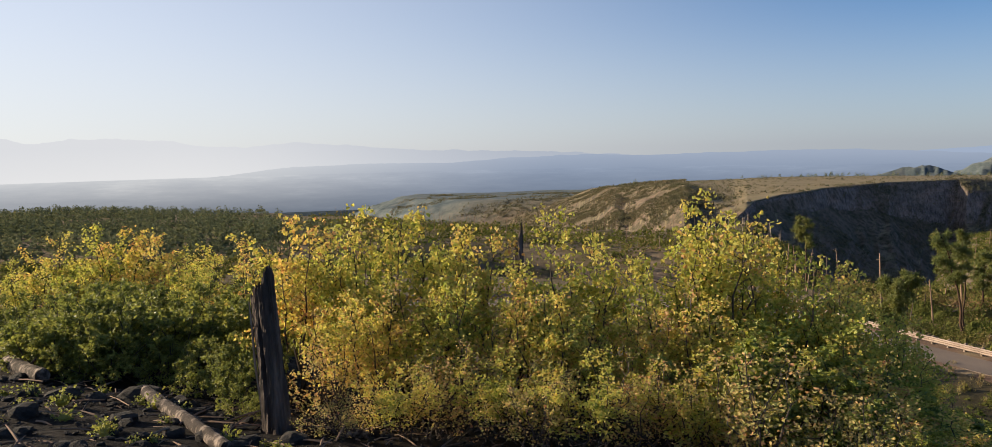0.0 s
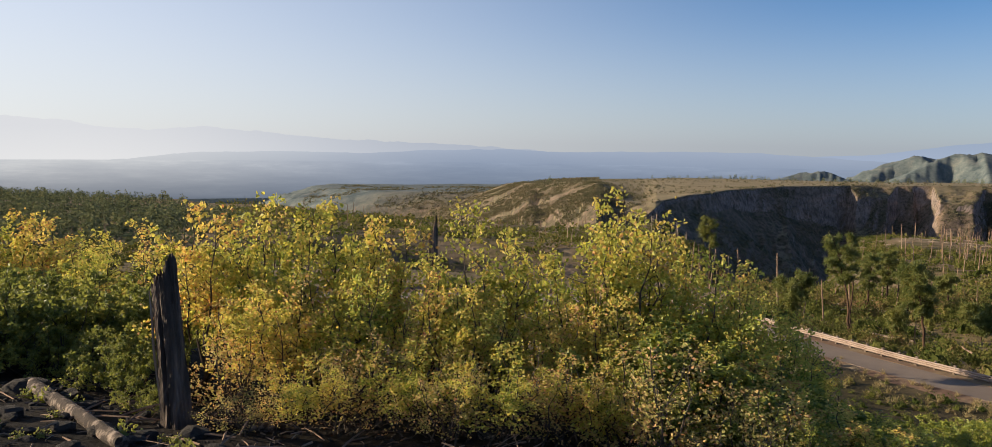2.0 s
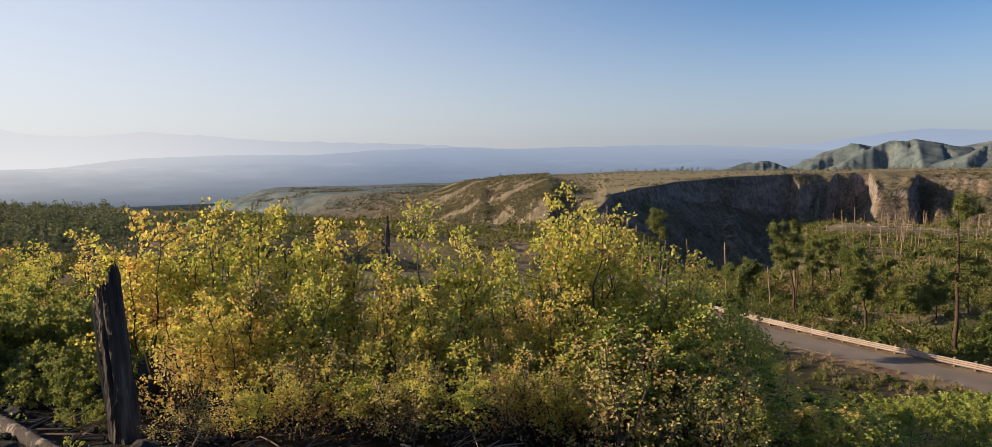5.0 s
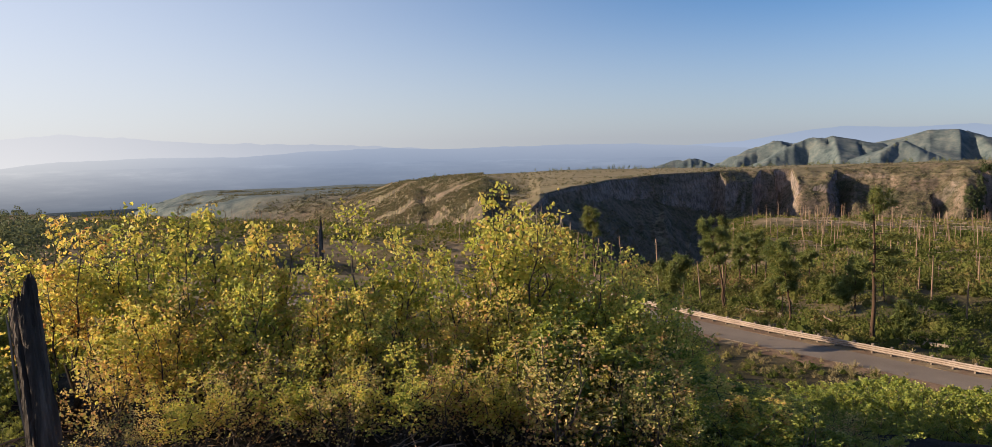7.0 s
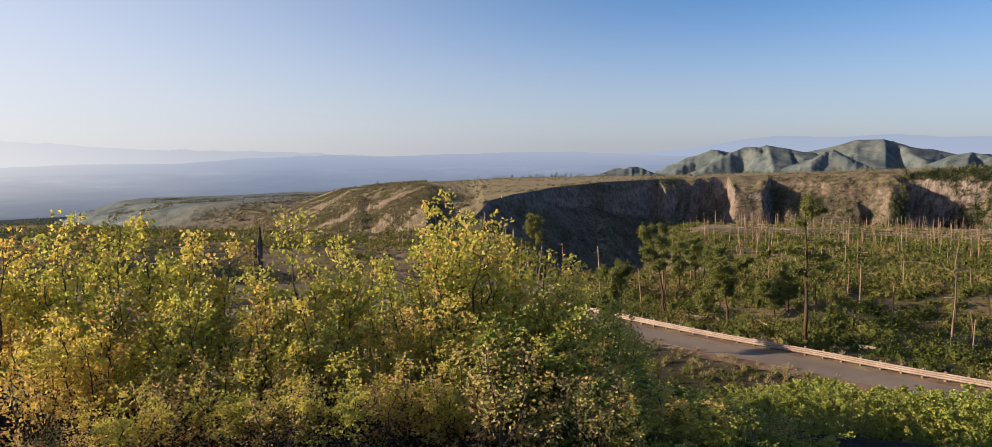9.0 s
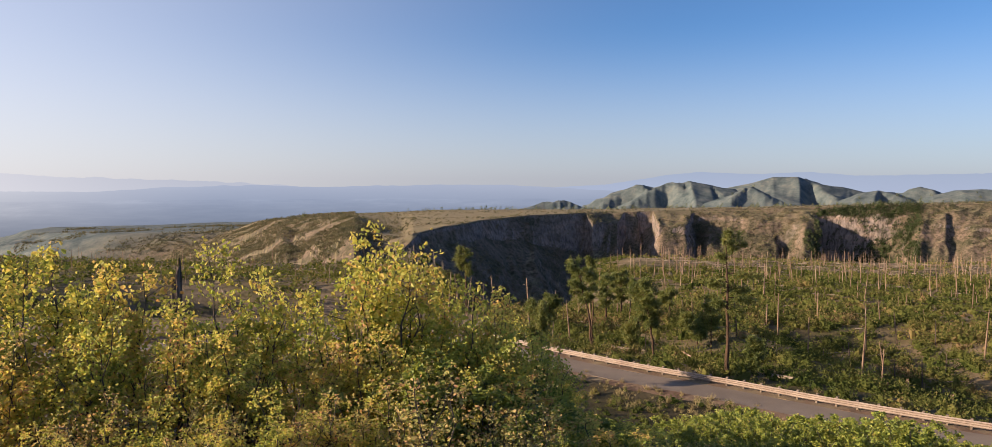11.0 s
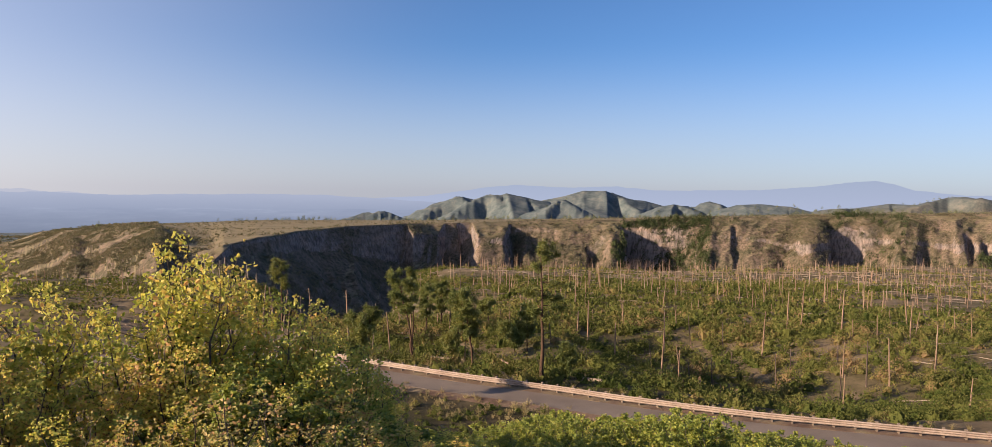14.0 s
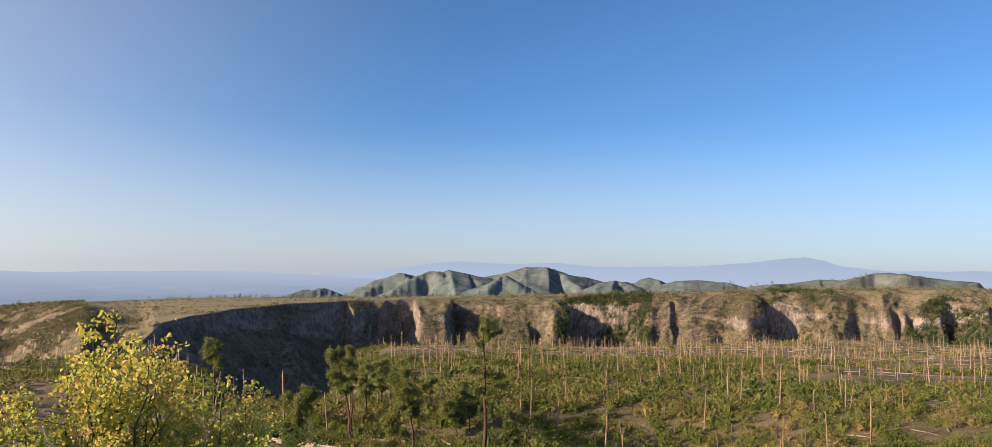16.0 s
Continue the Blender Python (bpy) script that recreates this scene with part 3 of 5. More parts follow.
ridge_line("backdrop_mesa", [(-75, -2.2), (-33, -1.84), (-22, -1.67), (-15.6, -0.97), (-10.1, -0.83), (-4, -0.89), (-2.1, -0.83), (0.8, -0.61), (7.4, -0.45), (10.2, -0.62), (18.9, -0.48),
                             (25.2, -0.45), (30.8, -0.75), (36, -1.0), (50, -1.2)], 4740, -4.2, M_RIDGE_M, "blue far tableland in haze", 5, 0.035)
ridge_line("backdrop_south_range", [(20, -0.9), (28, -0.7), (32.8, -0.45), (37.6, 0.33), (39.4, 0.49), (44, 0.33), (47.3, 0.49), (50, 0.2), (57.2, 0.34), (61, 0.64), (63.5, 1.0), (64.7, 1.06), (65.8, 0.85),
                                    (67.1, 0.45), (70, 0.15), (80, 0.3), (100, 0.6)], 4800, -3.0, M_RIDGE_S, "far mountain range under clear sky, blue with painted haze", 9, 0.03)
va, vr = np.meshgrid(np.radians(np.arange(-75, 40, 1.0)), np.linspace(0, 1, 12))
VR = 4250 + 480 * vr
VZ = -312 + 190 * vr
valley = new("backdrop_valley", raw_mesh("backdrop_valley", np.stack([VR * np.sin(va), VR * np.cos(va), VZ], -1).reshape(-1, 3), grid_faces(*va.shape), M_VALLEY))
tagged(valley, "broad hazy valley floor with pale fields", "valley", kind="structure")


# ---- building helpers ----
def part(name, me, parent, label=""):
    ob = new(name, me)
    ob.parent = parent
    return tagged(ob, label)


class Shape:
    """Collects tubes and leaves, and makes one mesh of them."""

    def __init__(self):
        self.v, self.f, self.n = [], [], 0

    def add(self, v, f):
        self.v.append(np.asarray(v, float))
        self.f.append(np.asarray(f, int) + self.n)
        self.n += len(v)

    def tube(self, pts, radii, sides=6, jag=0.0, rng=None, cap=True):
        pts = np.asarray(pts, float)
        d = np.gradient(pts, axis=0)
        d /= np.linalg.norm(d, axis=1)[:, None] + 1e-9
        ref = np.array([1.0, 0, 0]) if abs(d[0][0]) < 0.8 else np.array([0, 1.0, 0])
        u = np.cross(d, ref)
        u /= np.linalg.norm(u, axis=1)[:, None]
        w = np.cross(d, u)
        t = np.linspace(0, 2 * np.pi, sides, endpoint=False)
        rad = np.asarray(radii, float)[:, None] * np.ones(sides)
        if jag:
            rad = rad * (1 + jag * rng.standard_normal(rad.shape))
        ring = pts[:, None] + rad[..., None] * (np.cos(t)[None, :, None] * u[:, None] + np.sin(t)[None, :, None] * w[:, None])
        self.add(ring.reshape(-1, 3), grid_faces(len(pts), sides, True))
        if cap:
            for ring_i, p in ((0, pts[0]), (len(pts) - 1, pts[-1])):
                o = ring[ring_i]
                half = [[0, j, j + 1, j + 1] for j in range(1, sides - 1)]
                self.add(o, half)

    def leaves(self, pos, size, rng, aim=None, spread=1.0, width=0.62, fold=0.25, droop=0.0):
        """One folded leaf of four corners at each place."""
        n = len(pos)
        size = np.broadcast_to(size, (n,))[:, None]
        d = rng.standard_normal((n, 3)) * spread
        if aim is not None:
            d = d + aim
        d[:, 2] -= droop
        d /= np.linalg.norm(d, axis=1)[:, None] + 1e-9
        s = np.cross(d, rng.standard_normal((n, 3)))
        s /= np.linalg.norm(s, axis=1)[:, None] + 1e-9
        up = np.cross(s, d)
        a = pos
        mid = pos + d * size * 0.5
        left = mid + s * size * width / 2 + up * size * fold * 0.5
        right = mid - s * size * width / 2 + up * size * fold * 0.5
        tip = pos + d * size
        v = np.stack([a, left, tip, right], 1).reshape(-1, 3)
        self.add(v, np.arange(n * 4).reshape(-1, 4))

    def broad(self, pos, size, rng, aim, spread=1.0, width=0.8, fold=0.35, droop=0.15):
        """A rounded leaf of two halves folded on the midrib at each place."""
        n = len(pos)
        size = np.broadcast_to(size, (n,))[:, None]
        d = rng.standard_normal((n, 3)) * spread + aim
        d[:, 2] -= droop
        d = unit(d)
        s = unit(np.cross(d, rng.standard_normal((n, 3))))
        up = np.cross(s, d)
        corners = [pos]
        for k, w in ((0.28, 0.42), (0.72, 0.46)):
            corners.append(pos + (d * k + s * w * width + up * fold * w) * size)
        corners.append(pos + (d - up * 0.12) * size)
        for k, w in ((0.72, 0.46), (0.28, 0.42)):
            corners.append(pos + (d * k - s * w * width + up * fold * w) * size)
        v = np.stack(corners, 1).reshape(-1, 3)
        base = np.arange(n)[:, None] * 6
        self.add(v, np.concatenate([base + [0, 1, 2, 3], base + [0, 3, 4, 5]]))

    def blades(self, pos, direction, length, width, rng):
        """Thin flat strips: needles and grass."""
        n = len(pos)
        s = np.cross(direction, rng.standard_normal((n, 3)))
        s /= np.linalg.norm(s, axis=1)[:, None] + 1e-9
        length, width = np.broadcast_to(length, (n,))[:, None], np.broadcast_to(width, (n,))[:, None]
        tip = pos + direction * length
        v = np.stack([pos - s * width / 2, pos + s * width / 2, tip + s * width * 0.25, tip - s * width * 0.25], 1).reshape(-1, 3)
        self.add(v, np.arange(n * 4).reshape(-1, 4))

    def mesh(self, name, mat, smooth=False):
        return raw_mesh(name, np.concatenate(self.v), np.concatenate(self.f), mat, smooth)


def unit(v):
    return v / (np.linalg.norm(v, axis=-1, keepdims=True) + 1e-9)


def rise(az, r, e):
    """Height from the ground to the line of sight with elevation angle e, at that bearing and distance."""
    x, y = polar(az, r)
    return EYE + r * math.tan(radians(e)) - ground_z(x, y)


# ---- shrubs ----
def shrub(seed, tall, wide, stems, n_leaf, size, mat, spires=0.35, forks=9, bare=0.22, lean=0.0, label="", category="shrub", name="oak_shrub"):
    """A clump of slender stems that fork, with leaves in tufts along the twigs."""
    rng = np.random.default_rng(seed)
    wood, twigs = Shape(), []
    for i in range(stems):
        ang = 2 * math.pi * (i + rng.random()) / stems
        out = wide * 0.5 * math.sqrt(rng.random())
        h = tall * (1 - spires * rng.random() - 0.16 * (out / (wide * 0.5)) ** 2)
        if i == 0:
            h, out = tall, wide * 0.08
        base = np.array([0.12 * wide * rng.standard_normal(), 0.12 * wide * rng.standard_normal(), -0.12])
        top = np.array([math.cos(ang) * out + lean, math.sin(ang) * out, h])
        t = np.linspace(0, 1, 8)[:, None]
        pts = base + (top - base) * t + np.array([math.cos(ang), math.sin(ang), 0]) * np.sin(t * 3.1) * 0.06 * wide
        pts[1:-1] += rng.standard_normal((6, 3)) * 0.03 * tall * [0.6, 0.6, 0.2]
        wood.tube(pts, np.linspace(0.032, 0.006, 8) * tall / 3.4, 5, cap=False)
        for j in range(forks):
            k = bare + (1 - bare) * (0.04 + 0.94 * (j + rng.random()) / forks)
            p = np.array([np.interp(k, t[:, 0], pts[:, q]) for q in range(3)])
            d = unit(np.array([*rng.standard_normal(2), 0.55 + 0.4 * rng.random()]))
            ln = tall * (0.24 - 0.13 * k) * (0.6 + 0.8 * rng.random())
            q = p + d * ln
            m = (p + q) / 2 + rng.standard_normal(3) * 0.03
            wood.tube([p, m, q], np.array([0.008, 0.006, 0.003]) * tall / 3.4, 3, cap=False)
            for f in (0.35, 0.6, 0.8, 1.0):
                twigs.append((p + (q - p) * f, d, 0.062))
                d2 = unit(d + rng.standard_normal(3) * 0.9)
                twigs.append((p + (q - p) * f + d2 * ln * 0.34, d2, 0.062))
        twigs.append((pts[-1], np.array([0, 0, 1.0]), 0.055))
    tp = np.array([w[0] for w in twigs])
    td = np.array([w[1] for w in twigs])
    ts = np.array([w[2] for w in twigs]) * tall / 3.4
    pick = rng.integers(0, len(tp), n_leaf)
    pos = tp[pick] + rng.standard_normal((n_leaf, 3)) * ts[pick][:, None]
    pos = pos[pos[:, 2] > 0.12 * tall * rng.random(len(pos))]
    leaf = Shape()
    grow = leaf.broad if mat in (M_OAK, M_OAK_GREEN, M_RUST) else leaf.leaves
    grow(pos, size * (0.6 + 0.7 * rng.random(len(pos))), rng, td[pick][:len(pos)] * 0.4, 0.9, 0.75, 0.3, 0.15)
    root = new(name)
    part("trunk", wood.mesh("trunk", M_STEM), root, "thin dark branching stems")
    part("foliage", leaf.mesh("foliage", mat), root)
    return tagged(root, label, category, "")


OAK_LABEL = "scrub oak thicket shrub turning yellow and orange, dark stems"
OAKS = [shrub(100 + i, 3.4, w, st, int(n * 1.1), 0.078, M_OAK_GREEN if i in (1, 3) else M_OAK, sp, 10, 0.36, 0, OAK_LABEL)
        for i, (w, st, n, sp) in enumerate(((2.0, 6, 2450, 0.34), (2.4, 7, 2700, 0.38), (1.7, 6, 2200, 0.3), (2.6, 7, 2800, 0.42), (2.1, 6, 2450, 0.45)))]
TALL_OAK = shrub(120, 3.9, 1.7, 8, 3300, 0.08, M_OAK_GREEN, 0.3, 11, 0.3, 0, "tall scrub oak with two yellow-green spires over dark stems")
GREENS = [shrub(140 + i, 1.7, 2.2, 8, 2900, 0.072, M_GREEN, 0.3, 5, 0.1, 0, "dense bright green oak shrub on the roadside slope", "shrub", "green_shrub") for i in range(3)]
LOCUSTS = [shrub(160 + i, 1.2, 1.9, 9, 3400, 0.052, M_LOCUST, 0.35, 7, 0.15, 0, "low feathery green locust shrub on stony burned ground", "shrub", "locust_shrub") for i in range(3)]


def plant(src, az, r, tall, spin, group, wide=1.0):
    """A copy of a shrub on the ground, scaled to a height."""
    x, y = polar(az, r)
    ob = copy_thing(src, pose(x, y, ground_z(x, y) - 0.02, 0, 0, spin))
    k = tall / PLANT_H[src.name]
    ob.scale = (k * wide, k * wide, k)
    return tagged(ob, group=group)


BARE = [shrub(180 + i, 2.2, 2.0, 11, 1350, 0.054, M_RUST, 0.4, 9, 0.2, 0, "thin scrub oak with rust-coloured leaves and bare dark stems", "shrub", "rust_oak") for i in range(3)]
PLANT_H = {s.name: 2.2 for s in BARE}
for s in OAKS:
    PLANT_H[s.name] = 3.4
PLANT_H[TALL_OAK.name] = 3.9
for s in GREENS:
    PLANT_H[s.name] = 1.7
for s in LOCUSTS:
    PLANT_H[s.name] = 1.2

rnd = random.Random(7)
# crest of the thicket: bearing, distance, elevation angle of the top
CREST = [(-15.3, 12.6, -4.7), (-12.8, 13.4, -5.6), (-10.7, 12.8, -4.9), (-7.9, 12.2, -5.3), (-5.1, 12.8, -4.35), (-2.3, 13.2, -5.9), (1.0, 13.4, -8.6), (4.5, 12.6, -5.0),
         (7.2, 13.2, -7.6), (10.5, 13.6, -8.4), (13.3, 13.0, -6.2), (18.9, 13.4, -6.8), (21.2, 13.8, -8.0), (23.6, 13.6, -9.2), (26.0, 14.0, -10.9), (28.2, 14.6, -13.4), (30.2, 15.5, -15.2),
         (22.4, 12.2, -8.3), (24.7, 12.6, -9.4), (25.6, 13.2, -10.4), (27.2, 12.8, -12.0), (29.2, 13.4, -13.9), (31.3, 14.4, -15.8)]
for i, (a, r, e) in enumerate(CREST):
    plant(OAKS[(1, 0, 3, 2, 1)[i % 5] if a > 4 else i % 5], a, r, rise(a, r, e), rnd.uniform(0, 360), "oak thicket", 0.95)
plant(TALL_OAK, 16.1, 12.9, rise(16.1, 12.9, -3.9), 40, "oak thicket")
# nearer rows that hide the feet of the crest
for i in range(19):
    a = -13.5 + i * 2.25 + rnd.uniform(-0.5, 0.5)
    r = rnd.uniform(10.4, 11.6)
    e = np.interp(a, [-14, -8, 0, 10, 16, 22, 27, 31], [-11, -9.5, -10.0, -12.5, -11.5, -13.5, -15.5, -17.5]) + rnd.uniform(-1.5, 1.2)
    plant(OAKS[(i * 3 + 1) % 5] if i % 3 else BARE[i // 3 % 3], a, r, max(0.9, rise(a, r, e)), rnd.uniform(0, 360), "oak thicket", 1.1)
for i in range(18):
    a = -12.5 + i * 2.45 + rnd.uniform(-0.6, 0.6)
    r = rnd.uniform(8.7, 9.9)
    e = np.interp(a, [-13, -8, 0, 10, 20, 31], [-18, -15.5, -14.5, -14.5, -15.5, -18.5]) + rnd.uniform(-1.5, 1.0)
    plant(OAKS[(1, 3)[i % 2]] if i % 3 == 2 else BARE[i % 3], a, r, max(0.7, rise(a, r, e)), rnd.uniform(0, 360), "oak thicket", 1.35)
# yellow oaks of the far left and the thicket that goes on there
for i, (a, r, e) in enumerate([(-30.5, 24, -5.3), (-28.2, 23, -4.6), (-26.2, 24, -4.7), (-24.3, 23, -5.4), (-21.0, 20, -6.4), (-18.6, 19, -6.3), (-32.8, 25, -6.4), (-22.8, 25, -6.6), (-35.5, 22, -5.6), (-38.5, 20, -5.2)]):
    plant(OAKS[(i + 2) % 5], a, r, rise(a, r, e), rnd.uniform(0, 360), "oaks on the left slope", 1.1)
# low locust shrubs on the stony ground
for i in range(40):
    a = rnd.uniform(-37, -17.5)
    r = rnd.uniform(14.0, 21)
    e = np.interp(a, [-37, -30, -24, -18], [-8.4, -8.6, -8.6, -9.0]) + rnd.uniform(-1.4, 0.3)
    plant(LOCUSTS[i % 3], a, r, min(1.7, max(0.5, rise(a, r, e))), rnd.uniform(0, 360), "locust shrubs", 1.1)
for i, (a, r, h) in enumerate([(-22.0, 12.3, 0.9), (-20.2, 11.6, 0.8), (-24.5, 13.3, 0.9), (-18.6, 12.4, 1.2), (-29.5, 13.8, 0.9), (-19.5, 10.5, 0.5)]):
    plant(LOCUSTS[i % 3], a, r, h, rnd.uniform(0, 360), "locust shrubs")
for i in range(60):
    a, r = rnd.uniform(19, 38), rnd.uniform(10, 20)
    h = rise(a, r, np.interp(a, [19, 26, 30, 36], [-13.5, -15.5, -17.5, -18.5]) + rnd.uniform(-1.5, 0.5))
    h = min(2.4, max(0.45, h))
    plant((OAKS[:2] + GREENS)[i % 5], a, r, h, rnd.uniform(0, 360), "oak thicket", min(2.2, 1.9 / h ** 0.5))
for i in range(34):
    a, r = rnd.uniform(23, 42), rnd.uniform(9.0, 13.5)
    h = min(1.1, max(0.4, rise(a, r, -18.6 - rnd.uniform(0, 2))))
    plant(GREENS[i % 3] if i % 4 else BARE[i % 3], a, r, h, rnd.uniform(0, 360), "oak thicket", 1.3 / h ** 0.6)
# bright green shrubs below the road
for i in range(175):
    a = rnd.uniform(25, 70)
    r = rnd.uniform(22, 44) if a > 38 else rnd.uniform(19, 38)
    lim = np.interp(a, [24, 32, 36.5, 38.5, 41, 46, 52, 57, 63, 75], [-18.4, -17.6, -17.8, -17.4, -16.4, -16.2, -15.6, -16.2, -16.4, -16.0]) - rnd.uniform(0.0, 0.7)
    h = rise(a, r, lim) * rnd.uniform(0.85, 1.0)
    if h > 0.5 and float(line_dist(*[np.array([q]) for q in polar(a, r)], ROAD_LINE)[0]) > 8.5:
        plant(GREENS[i % 3], a, r, min(2.6, h), rnd.uniform(0, 360), "green roadside shrubs", 1.3)
for i in range(34):
    a, r = rnd.uniform(39, 58), rnd.uniform(15, 25)
    h = rise(a, r, -18.4 - rnd.uniform(0, 1.2))
    plant(GREENS[i % 3], a, r, min(2.2, max(0.5, h)), rnd.uniform(0, 360), "green roadside shrubs", 1.4)
for s in OAKS + [TALL_OAK] + GREENS + LOCUSTS + BARE:
    for o in (*s.children_recursive, s):
        bpy.data.objects.remove(o)


# ---- road and rail ----
def ribbon(line, side, o0, o1, z, thick):
    """A slab along a line, between two offsets to its side."""
    a, b = line + side * o0, line + side * o1
    n = len(line)
    v = np.concatenate([np.c_[a, np.full(n, z - thick)], np.c_[a, np.full(n, z)], np.c_[b, np.full(n, z)], np.c_[b, np.full(n, z - thick)]])
    return v, grid_faces(4, n)


v, f = ribbon(RAIL_LINE, ROAD_SIDE, 0.75, 4.0, ROAD_Z, 0.2)
tagged(new("road", raw_mesh("road", v, f, M_ROAD)), "worn grey two-lane asphalt road", "road", kind="structure")
for o0, o1, nm, lb in ((-1.1, 0.74, "verge", "reddish earth strip under the guard rail"), (4.01, 8.2, "verge", "pale stony earth shoulder with dry grass")):
    v, f = ribbon(RAIL_LINE, ROAD_SIDE, o0, o1, ROAD_Z - 0.004, 0.3)
    v[len(v) // 2:, 2] -= 0.4 if o0 > 0 else 0.0
    v[:, 2] += fbm(v[:, 0], v[:, 1], 1.5, 3, 77) * 0.04
    tagged(new(nm, raw_mesh(nm, v, f, M_VERGE)), lb, "verge", kind="structure")


def guard_rail():
    """A three-wave steel guard rail on posts, in lapped lengths."""
    rail = tagged(new("guard_rail"), "pale weathered three-wave guard rail along the road", "guard rail")
    d = np.r_[0, np.cumsum(np.linalg.norm(np.diff(RAIL_LINE, axis=0), axis=1))]

    def at(s):
        return np.stack([np.interp(s, d, RAIL_LINE[:, k]) for k in range(2)], -1)
    t = np.linspace(0, 1, 13)
    wave = 0.042 * np.cos(t * 6 * np.pi)
    prof = np.stack([0.08 - wave, 0.14 + t * 0.44], -1)
    prof = np.concatenate([prof, prof[::-1] - [0.012, 0]])
    step, i, s = 4.05, 0, 6.0
    while s + step < d[-1] - 4:
        q = np.linspace(s, s + step + 0.12, 5)
        p = at(q)
        g = unit(np.gradient(p, axis=0))
        o = np.stack([g[:, 1], -g[:, 0]], 1)
        o *= np.sign(-(o * p).sum(1))[:, None]
        lift = 0.03 * vnoise(np.array([s]), np.array([0.0]), 9, 5)[0] + (0.004 if i % 2 else 0)
        ring = np.concatenate([np.stack([p[:, 0] + o[:, 0] * (c + lift), p[:, 1] + o[:, 1] * (c + lift), np.full(5, ROAD_Z + z + lift)], -1) for c, z in prof])
        part("beam", raw_mesh("beam", ring, grid_faces(len(prof), 5), M_TIMBER), rail)
        for k in range(3):
            x, y = at(np.array([s + 0.2 + k * 1.35]))[0]
            ox, oy = o[2]
            ang = math.degrees(math.atan2(oy, ox))
            sh = Shape()
            for dx, w, h0, h1 in ((-0.15, 0.16, -0.3, 0.66), (-0.04, 0.12, -0.3, 0.60)):
                c = np.array([[x + ox * (dx + a) - oy * b, y + oy * (dx + a) + ox * b] for a, b in ((-w / 2, -w / 2), (w / 2, -w / 2), (w / 2, w / 2), (-w / 2, w / 2))])
                vv = np.concatenate([np.c_[c, np.full(4, ROAD_Z + h0)], np.c_[c, np.full(4, ROAD_Z + h1)]])
                sh.add(vv, [[0, 1, 5, 4], [1, 2, 6, 5], [2, 3, 7, 6], [3, 0, 4, 7], [4, 5, 6, 7]])
            part("post", sh.mesh("post", M_POST), rail, "squat timber rail post")
        s += step
        i += 1
    return rail


guard_rail()


# ---- pines and dead trees ----
def place(ob, az, r, spin=0.0, k=1.0, sink=0.05):
    x, y = polar(az, r)
    ob.matrix_basis = pose(x, y, ground_z(x, y) - sink, 0, 0, spin) @ Matrix.Scale(k, 4)
    return ob


def pine(seed, tall, radius, crown_from, n_limb, reach, lean=(0.0, 0.0), lush=1.0, label="", dead_below=4):
    """A pine: tapered trunk, limbs of its own and tufts of needles along them."""
    rng = np.random.default_rng(seed)
    tree = tagged(new("pine_tree"), label, "tree", "pines by the road")
    t = np.linspace(0, 1, 12)[:, None]
    tip = np.array([lean[0], lean[1], tall])
    axis = tip * t + np.array([lean[0], lean[1], 0]) * -0.25 * np.sin(t * 3.14)
    axis[1:-1, :2] += rng.standard_normal((10, 2)) * 0.012 * tall * 0.5
    axis[0, 2] = -0.3
    trunk = Shape()
    trunk.tube(axis, radius * np.r_[1.35, np.linspace(1.0, 0.16, 11)], 9, 0.05, rng)
    part("trunk", trunk.mesh("trunk", M_PINEBARK, True), tree, "dark scaly trunk")
    tufts = []

    def on_axis(k):
        return np.array([np.interp(k, t[:, 0], axis[:, q]) for q in range(3)])
    for i in range(n_limb):
        k = crown_from + (0.985 - crown_from) * (i + rng.random()) / n_limb
        p = on_axis(k)
        ang = rng.random() * 6.28
        ln = reach * (0.35 + 0.65 * math.sin(math.pi * min(1, (1.02 - k) / (1.02 - crown_from) * 0.8 + 0.12))) * (0.55 + 0.6 * rng.random())
        d = np.array([math.cos(ang), math.sin(ang), 0.25 * rng.random() + 0.45 * (k - 0.6)])
        q = p + d * ln
        m = (p + q) / 2 + np.array([0, 0, 0.08 * ln])
        limb = Shape()
        limb.tube([p, m, q], np.array([0.14, 0.09, 0.03]) * radius * 2 * (1.1 - 0.6 * k), 5, cap=False)
        part("limb", limb.mesh("limb", M_PINEBARK), tree)
        for _ in range(int(9 * lush)):
            f = 0.25 + 0.8 * rng.random() ** 0.8
            tufts.append(p + d * ln * f + rng.standard_normal(3) * 0.13 * ln * np.array([1, 1, 0.6]))
    for i in range(dead_below):
        p = on_axis(0.2 + (crown_from - 0.2) * rng.random())
        ang = rng.random() * 6.28
        q = p + np.array([math.cos(ang), math.sin(ang), -0.15]) * reach * (0.2 + 0.4 * rng.random())
        limb = Shape()
        limb.tube([p, (p + q) / 2, q], np.array([0.03, 0.022, 0.008]), 4, cap=False)
        part("dead_limb", limb.mesh("dead_limb", M_PINEBARK), tree, "bare grey dead limb")
    tufts = np.array(tufts)
    per = 38
    d = unit(rng.standard_normal((len(tufts) * per, 3)) + [0, 0, 0.35])
    pos = np.repeat(tufts, per, 0) + d * 0.04 + rng.standard_normal((len(tufts) * per, 3)) * 0.09
    crown = Shape()
    crown.blades(pos, d, 0.20 + 0.14 * rng.random(len(pos)), 0.048, rng)
    part("crown", crown.mesh("crown", M_NEEDLE), tree, "open tufted crown of dark needles")
    return tree


PINE_LABEL = "slender pine with tufted dark green crown beside the road"
